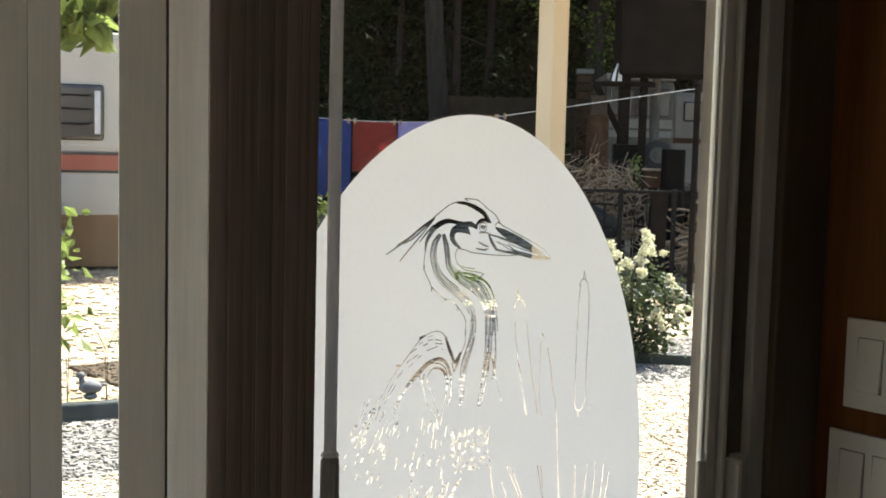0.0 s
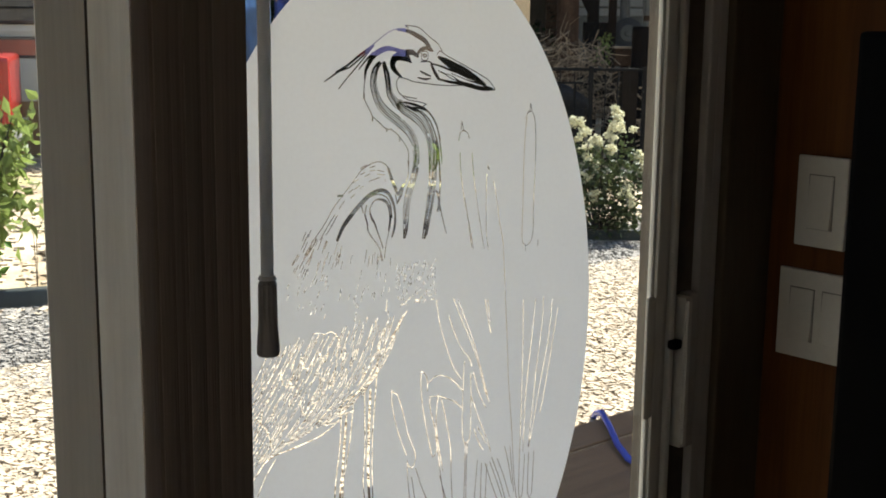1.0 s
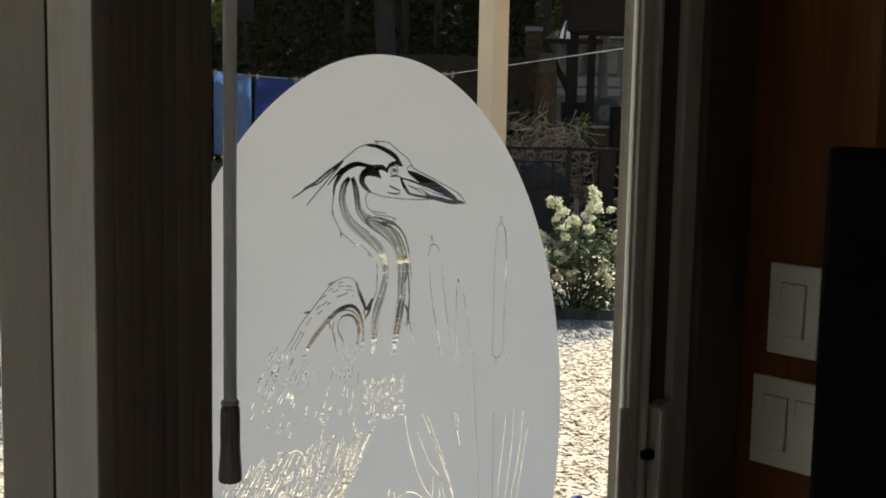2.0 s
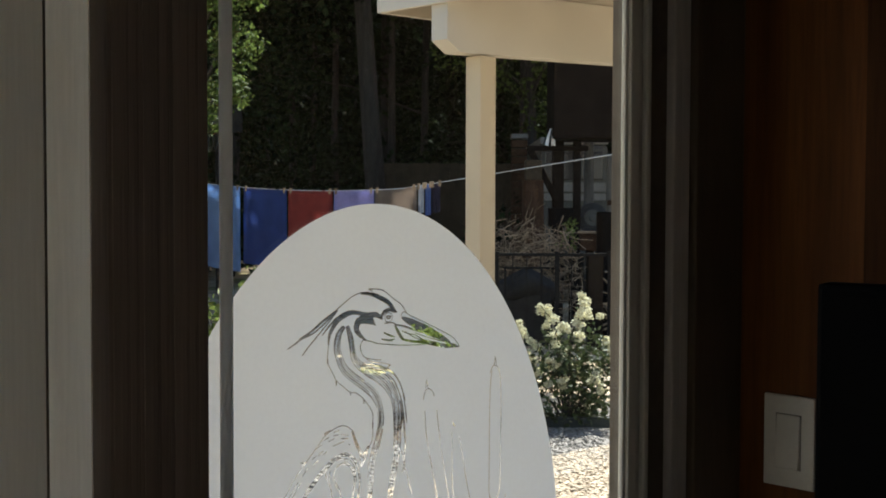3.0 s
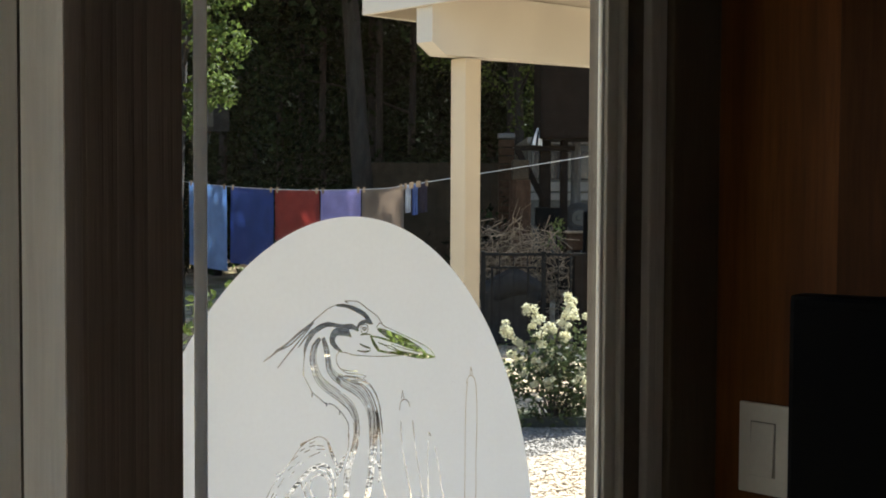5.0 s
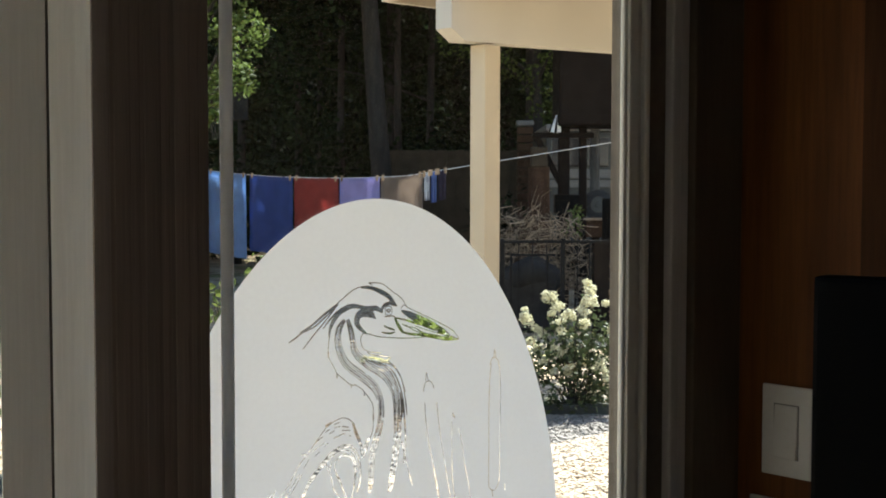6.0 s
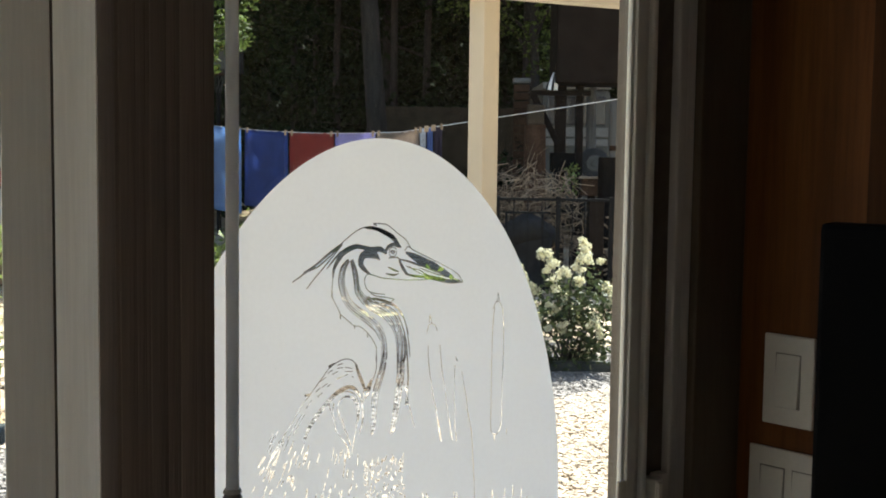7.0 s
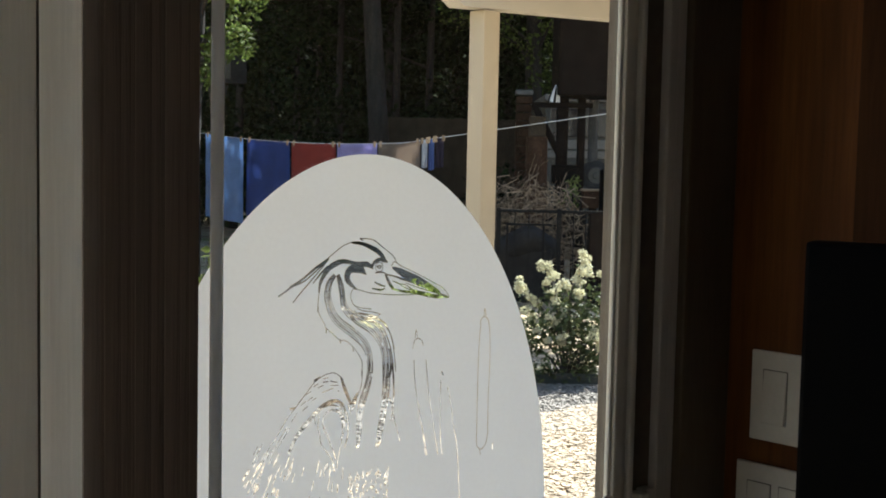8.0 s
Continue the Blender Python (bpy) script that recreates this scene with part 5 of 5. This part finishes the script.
def towel(c0, c1, drop, colour, label, kind_name="towel"):
    t0, t1 = spot_on_line(c0), spot_on_line(c1)
    m = mat(kind_name + "_cloth", colour, 0.9, 0.10, 6, 90, 0.2, translucent=0.25)
    bm = bmesh.new()
    cols, rows = 10, 12
    g = []
    for i in range(cols + 1):
        p = line_point(t0 + (t1 - t0) * i / cols)
        colm = []
        for j in range(rows + 1):
            v = j / rows
            w = 0.03 * math.sin(i * 1.3 + c0 * 90) * v + 0.012 * math.sin(i * 2.9 + j)
            colm.append(bm.verts.new((p.x + w * 0.68, p.y + w * 0.73, p.z - drop * v + 0.004 * math.sin(i))))
        g.append(colm)
    for i in range(cols):
        for j in range(rows):
            bm.faces.new((g[i][j], g[i + 1][j], g[i + 1][j + 1], g[i][j + 1]))
    bmesh.ops.solidify(bm, geom=bm.faces[:], thickness=0.008)
    ob = part(kind_name, bm, m, None, "", True)
    tagged(ob, label, kind_name, "washing on the line")
    for c in (0.06, 0.94):
        p = line_point(t0 + (t1 - t0) * c)
        part("clothes_peg", boxed((p.x - 0.008, p.y - 0.02, p.z - 0.05), (p.x + 0.008, p.y + 0.02, p.z + 0.03)), M_TWIG, ob)


towel(-0.1975, -0.1675, 1.28, (0.22, 0.36, 0.60), "light blue bath towel pegged on the line")
towel(-0.1645, -0.1300, 1.14, (0.045, 0.085, 0.27), "navy blue bath towel pegged on the line")
towel(-0.1290, -0.0935, 0.74, (0.30, 0.055, 0.045), "dark red bath towel pegged on the line")
towel(-0.0925, -0.0605, 0.72, (0.36, 0.33, 0.58), "lavender bath towel pegged on the line")
towel(-0.0597, -0.0262, 0.74, (0.24, 0.19, 0.15), "brown bath towel pegged on the line")
towel(-0.0250, -0.0205, 0.36, (0.6, 0.62, 0.66), "small white cloth pegged on the line", "cloth")
towel(-0.0195, -0.0150, 0.40, (0.12, 0.18, 0.40), "small blue cloth pegged on the line", "cloth")
towel(-0.0140, -0.0075, 0.38, (0.06, 0.05, 0.08), "small dark cloth pegged on the line", "cloth")

# ---- camper trailer and pickup beyond the bed ----
rv = thing("camper_trailer", "cream camper trailer with a red stripe and brown skirt", "camper trailer", yard(-4.35, 16.9, GROUND - 0.16), YARD_TURN + 16)
part("upper_body", boxed((-7.0, 0, 1.74), (0, 2.3, 3.36), 0.10), M_RVWHITE, rv)
part("stripe", boxed((-7.0, -0.006, 1.52), (0, 2.3, 1.739)), M_RVRED, rv, "red stripe")
for z in (1.50, 1.74):
    part("pinstripe", boxed((-7.0, -0.012, z - 0.018), (0.002, 0.004, z + 0.018)), M_TINT, rv, "dark pinstripe")
part("lower_body", boxed((-7.0, 0, 0.92), (0, 2.3, 1.519), 0.004), M_RVWHITE, rv)
part("skirt", boxed((-7.0, 0.003, 0.22), (0, 2.3, 0.919), 0.004), M_RVBROWN, rv, "brown skirt panel")
win = part("window", boxed((-2.82, -0.03, 1.92), (-1.19, 0.02, 2.66), 0.05), M_TINT, rv, "dark louvred window")
for z in (2.12, 2.32, 2.50):
    part("louvre", boxed((-2.75, -0.055, z), (-1.37, -0.02, z + 0.03), 0.004), M_IRON, win)
part("frame", boxed((-1.31, -0.05, 2.0), (-1.23, -0.02, 2.58), 0.015), M_METAL, win)
for x in (-3.2, -4.2):
    bm = bmesh.new()
    tube(bm, [(x, 0.0, 0.50), (x, 0.25, 0.50)], 0.34, 18)
    part("wheel", bm, M_TYRE, rv)
truck = thing("pickup_truck", "red pickup truck parked behind the bush", "pickup truck", yard(-5.38, 14.2, GROUND), YARD_TURN + 16)
part("cargo_bed", boxed((-1.9, 0, 0.55), (0, 1.7, 1.42), 0.06), M_TRUCKRED, truck)
part("cab", boxed((-3.6, 0.05, 0.55), (-1.92, 1.65, 1.75), 0.15), M_TRUCKRED, truck)
part("bonnet", boxed((-4.8, 0.05, 0.55), (-3.5, 1.65, 1.2), 0.10), M_TRUCKRED, truck)
part("bumper", boxed((-0.02, 0.05, 0.45), (0.08, 1.65, 0.60), 0.02), M_METAL, truck, "pale steel bumper")
for x in (-0.75, -3.9):
    bm = bmesh.new()
    tube(bm, [(x, -0.03, 0.36), (x, 0.22, 0.36)], 0.36, 18)
    part("wheel", bm, M_TYRE, truck)

# ---- far side of the yard: fence, brush, timber stand, van, wall ----
fence = thing("wire_fence_panel", "black iron and wire fence panels behind the shrub", "fence", yard(0.62, 16.5, GROUND), YARD_TURN)
for x in (0.0, 0.80, 1.50):
    part("post", boxed((x - 0.03, -0.03, -0.05), (x + 0.03, 0.03, 1.31), 0.006), M_IRON, fence)
for x0, x1 in ((0.03, 0.77), (0.83, 1.47)):
    part("rail", boxed((x0, -0.02, 1.25), (x1, 0.02, 1.29), 0.004), M_IRON, fence)
    part("rail", boxed((x0, -0.02, 0.08), (x1, 0.02, 0.12), 0.004), M_IRON, fence)
    for k in range(1, 4):
        x = x0 + (x1 - x0) * k / 4
        part("bar", boxed((x - 0.006, -0.006, 0.121), (x + 0.006, 0.006, 1.249)), M_IRON, fence)
part("inner_frame", boxed((0.10, -0.035, 1.08), (0.70, -0.015, 1.11), 0.003), M_IRON, fence)
for x in (0.10, 0.58):
    part("inner_frame", boxed((x, -0.035, 0.30), (x + 0.03, -0.015, 1.079), 0.003), M_IRON, fence)
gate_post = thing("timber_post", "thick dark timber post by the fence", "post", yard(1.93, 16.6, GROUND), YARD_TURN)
part("shaft", boxed((-0.10, -0.10, -0.05), (0.10, 0.10, 1.25), 0.012), M_DIMTIMBER, gate_post)
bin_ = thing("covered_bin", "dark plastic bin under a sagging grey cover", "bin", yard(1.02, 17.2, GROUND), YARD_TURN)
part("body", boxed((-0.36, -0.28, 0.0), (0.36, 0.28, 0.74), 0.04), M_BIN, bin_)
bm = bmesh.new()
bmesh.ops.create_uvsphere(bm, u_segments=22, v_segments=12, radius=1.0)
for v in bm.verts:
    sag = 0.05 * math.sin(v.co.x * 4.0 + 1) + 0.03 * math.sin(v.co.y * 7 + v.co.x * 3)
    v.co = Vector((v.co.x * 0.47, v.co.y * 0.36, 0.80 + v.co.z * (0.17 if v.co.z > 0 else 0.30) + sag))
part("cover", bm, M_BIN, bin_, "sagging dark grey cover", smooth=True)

rg = random.Random(61)
brush = thing("brush_pile", "heap of bare sticks and cut branches", "brush pile", yard(1.22, 18.2, GROUND), YARD_TURN, kind="stuff")
bm = bmesh.new()
for _ in range(430):
    c = Vector((rg.uniform(-0.75, 0.62), rg.uniform(-0.5, 0.5), 0))
    c.z = rg.uniform(0.05, 1.0) ** 0.6 * (1.70 - 0.5 * (c.x + 0.1) ** 2 - 1.0 * c.y ** 2)
    d = Vector((rg.gauss(0, 1), rg.gauss(0, 0.6), rg.gauss(0, 0.5))).normalized() * rg.uniform(0.10, 0.34)
    k, q = (Vector((rg.gauss(0, 0.05), rg.gauss(0, 0.05), rg.gauss(0, 0.05))) for _ in range(2))
    w = rg.uniform(0.4, 1.15)
    tube(bm, [c - d, c - d * 0.3 + k, c + d * 0.4 + q, c + d * 0.8 + q * 1.6 + k], [0.009 * w, 0.008 * w, 0.006 * w, 0.003], 4, False)
part("sticks", bm, M_TWIG, brush)

stand = thing("timber_stand", "dark timber stand with a braced post and a shade block as roof", "shelter", yard(1.62, 20.5, GROUND), YARD_TURN)
part("post", boxed((0.06, -0.09, -0.05), (0.24, 0.09, 2.95), 0.01), M_DIMTIMBER, stand)
part("post", boxed((0.40, -0.07, -0.05), (0.52, 0.07, 2.95), 0.01), M_DIMTIMBER, stand)
part("crossbar", boxed((-0.36, -0.22, 2.78), (0.62, -0.095, 2.86), 0.01), M_DIMTIMBER, stand)
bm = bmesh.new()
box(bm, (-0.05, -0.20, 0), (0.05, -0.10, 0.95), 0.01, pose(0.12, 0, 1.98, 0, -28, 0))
part("brace", bm, M_DIMTIMBER, stand)
# A solid block fills in the dark shade above the posts.
part("roof", boxed((0.02, -0.6, 2.96), (1.75, 0.8, 4.4), 0.05), M_DIMTIMBER, stand)
part("box", boxed((-0.02, -0.35, 1.55), (0.38, -0.10, 1.86), 0.01), M_BLACK, stand)
cloth = thing("white_rag", "white striped rag hung on the timber stand", "rag", yard(1.60, 20.2, GROUND), YARD_TURN)
bm = bmesh.new()
rings = []
for z, r in ((2.86, 0.085), (2.95, 0.075), (3.05, 0.05), (3.13, 0.022)):
    rings.append([bm.verts.new((r * (1 + 0.22 * (k % 2)) * math.cos(k * math.tau / 14) + (z - 2.86) * 0.12, 0.6 * r * (1 + 0.35 * (k % 2)) * math.sin(k * math.tau / 14), z + 0.012 * math.sin(k * 2.3))) for k in range(14)])
for a, b in zip(rings, rings[1:]):
    for k in range(14):
        bm.faces.new((a[k], a[(k + 1) % 14], b[(k + 1) % 14], b[k]))
bm.faces.new(rings[-1])
rag = part("cloth", bm, M_WHITE, cloth)
rag.data.materials.append(M_BIN)
for k, f in enumerate(rag.data.polygons):
    f.material_index = 1 if k % 14 % 3 == 1 else 0
van = thing("grey_van", "grey van, coloured as in shade, nose on behind the timber stand", "van", yard(2.05, 23.5, GROUND), YARD_TURN)
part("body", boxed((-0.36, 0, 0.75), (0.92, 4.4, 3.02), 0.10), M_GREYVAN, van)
part("windscreen", boxed((-0.26, -0.02, 2.36), (0.82, 0.01, 2.88), 0.02), M_TINT, van)
part("roof_edge", boxed((-0.36, -0.03, 3.021), (0.92, 4.4, 3.15), 0.03), M_RVGREY, van, "paler roof edge")
for z0, z1 in ((1.97, 2.10), (2.14, 2.31)):
    part("front_panel", boxed((-0.32, -0.03, z0), (0.88, -0.001, z1), 0.012), M_RVGREY, van, "paler front panel")
part("bumper", boxed((-0.40, -0.12, 0.72), (0.96, -0.031, 1.0), 0.03), M_IRON, van)
for x in (-0.20, 0.74):
    bm = bmesh.new()
    tube(bm, [(x - 0.12, 0.8, 0.36), (x + 0.12, 0.8, 0.36)], 0.36, 18)
    part("wheel", bm, M_TYRE, van)
trailer = thing("grey_trailer", "shaded grey travel trailer with a dark window", "trailer", yard(3.02, 24.4, GROUND), YARD_TURN)
part("body", boxed((0, 0, 0.95), (5.2, 2.2, 2.86), 0.10), M_RVGREY, trailer)
part("window", boxed((0.24, -0.02, 2.30), (0.95, 0.01, 2.68), 0.03), M_TINT, trailer)
part("band", boxed((0.02, -0.012, 1.88), (5.18, 0.004, 1.98), 0.004), M_RUST, trailer, "dark band")
part("underframe", boxed((0.2, 0.1, 0.55), (5.0, 2.1, 0.949), 0.02), M_IRON, trailer)
for x in (2.2, 3.1):
    bm = bmesh.new()
    tube(bm, [(x, 0.05, 0.34), (x, 0.28, 0.34)], 0.34, 18)
    part("wheel", bm, M_TYRE, trailer)
slim = tree("slim_tree", yard(2.47, 21.9, GROUND), 9, 0.085, (-0.1, 0, 0), [], M_LEAFSHADE, 0.2, 0, 71, "slim bare grey tree trunk")
slim.children[0].data.materials[0] = M_GREYBARK
spare = thing("old_wheel", "old wheel hung on a short dark timber post", "wheel", yard(2.36, 20.8, GROUND), YARD_TURN)
part("post", boxed((-0.05, 0.04, 0.0), (0.05, 0.14, 1.66), 0.008), M_DIMTIMBER, spare)
bm = bmesh.new()
tube(bm, [(0, -0.12, 1.69), (0, -0.11, 1.69), (0, 0.02, 1.69), (0, 0.038, 1.69)], [0.19, 0.25, 0.25, 0.20], 22)
tyre = part("tyre", bm, M_TYRE, spare)
for r0, r1, y0 in ((0.15, 0.13, -0.135), (0.06, 0.045, -0.155)):
    bm = bmesh.new()
    tube(bm, [(0, y0 + 0.03, 1.69), (0, y0, 1.69)], [r0, r1], 16)
    part("rim", bm, M_GREYVAN, tyre)
drum = thing("black_drum", "tall black metal drum behind the fence", "drum", yard(2.28, 18.0, GROUND), YARD_TURN)
bm = bmesh.new()
tube(bm, [(0, 0, z) for z in (0, 0.02, 0.6, 0.63, 0.66, 1.2, 1.23, 1.26, 1.80, 1.82)], [0.16, 0.17, 0.17, 0.18, 0.17, 0.17, 0.18, 0.17, 0.17, 0.16], 18)
part("shell", bm, M_BLACK, drum)
logs = thing("cut_branches", "pale cut branches and split logs on the earth", "firewood", yard(2.42, 17.2, GROUND), YARD_TURN, kind="stuff")
bm = bmesh.new()
for _ in range(70):
    c = Vector((rg.uniform(-0.25, 0.7), rg.uniform(-0.3, 0.3), rg.uniform(0.03, 1.0)))
    d = Vector((rg.gauss(0, 1), rg.gauss(0, 0.5), rg.gauss(0, 0.22))).normalized() * rg.uniform(0.12, 0.34)
    w = rg.uniform(0.008, 0.034)
    tube(bm, [c - d, c + Vector((0, 0, rg.gauss(0, 0.03))), c + d], [w, w, w * 0.8], 6)
part("branches", bm, M_TWIG, logs)
wallb = thing("board_fence", "tan board fence at the back of the yard, coloured as in shade", "fence", yard(-1.6, 27.5, GROUND), YARD_TURN)
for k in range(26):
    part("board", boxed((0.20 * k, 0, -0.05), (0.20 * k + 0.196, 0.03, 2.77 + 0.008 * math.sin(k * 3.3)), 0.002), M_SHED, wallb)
barrel = thing("rusty_barrel", "dark rusty barrel beside the brush pile", "barrel", yard(1.33, 20.0, GROUND), YARD_TURN)
bm = bmesh.new()
tube(bm, [(0, 0, z) for z in (0, 0.02, 0.75, 0.78, 0.81, 1.5, 1.53, 1.56, 2.30)], [0.18, 0.18, 0.18, 0.195, 0.18, 0.18, 0.195, 0.18, 0.17], 16)
part("drum", bm, M_RUST, barrel)
part("cover_board", boxed((-0.13, -0.15, 2.301), (0.13, 0.15, 2.62), 0.02), M_SHED, barrel, "tan box on the barrel")
box_ = thing("wooden_box", "brown wooden box on a post", "box", yard(2.06, 18.4, GROUND), YARD_TURN)
part("post", boxed((-0.05, -0.05, 0.0), (0.05, 0.05, 1.25), 0.006), M_DIMTIMBER, box_)
part("case", boxed((-0.15, -0.12, 1.251), (0.15, 0.12, 1.50), 0.01), M_RUST, box_)
part("lid", boxed((-0.17, -0.14, 1.501), (0.17, 0.14, 1.53), 0.006), M_TWIG, box_, "pale weathered lid")
vine = thing("climbing_plant", "bright leafy climbing plant on a stake", "plant", yard(1.76, 18.3, GROUND), YARD_TURN)
part("stake", boxed((-0.012, -0.012, 0.0), (0.012, 0.012, 1.68), 0.002), M_DIMTIMBER, vine)
leaves("foliage", [(rg.gauss(0, 0.05), rg.gauss(0, 0.05), rg.uniform(1.28, 1.70)) for _ in range(130)], 0.065, M_LEAFYOUNG, vine, rg)
pillar = thing("brick_pillar", "brick pillar with a pale cap", "pillar", yard(1.44, 26.0, GROUND), YARD_TURN)
for k in range(19):
    part("brick", boxed((-0.16, -0.14, 0.17 * k), (0.16, 0.14, 0.17 * k + 0.145), 0.008), M_RUST, pillar)
part("cap", boxed((-0.18, -0.16, 3.235), (0.18, 0.16, 3.34), 0.03), M_RVGREY, pillar)
hoop = thing("basketball_hoop", "basketball backboard with a rim and net", "basketball hoop", yard(-4.85, 26, GROUND), YARD_TURN)
bm = bmesh.new()
tube(bm, [(0, 0.2, 0), (0, 0.2, 3.6), (0, 0.05, 3.9)], 0.05, 8)
part("pole", bm, M_IRON, hoop)
part("backboard", boxed((-0.55, 0, 3.35), (0.55, 0.04, 4.15), 0.01), M_BIN, hoop)
part("target_square", boxed((-0.22, -0.006, 3.45), (0.22, -0.001, 3.85)), M_GREYVAN, hoop)
bm = bmesh.new()
tube(bm, [(0.22 * math.cos(a), -0.26 + 0.22 * math.sin(a), 3.32) for a in [k * math.tau / 16 for k in range(17)]], 0.012, 5)
part("rim", bm, M_RUST, hoop)
bm = bmesh.new()
for k in range(12):
    a = k * math.tau / 12
    tube(bm, [(0.22 * math.cos(a), -0.26 + 0.22 * math.sin(a), 3.31), (0.13 * math.cos(a + 0.5), -0.26 + 0.13 * math.sin(a + 0.5), 2.95)], 0.006, 4)
part("net", bm, M_GREYVAN, hoop)
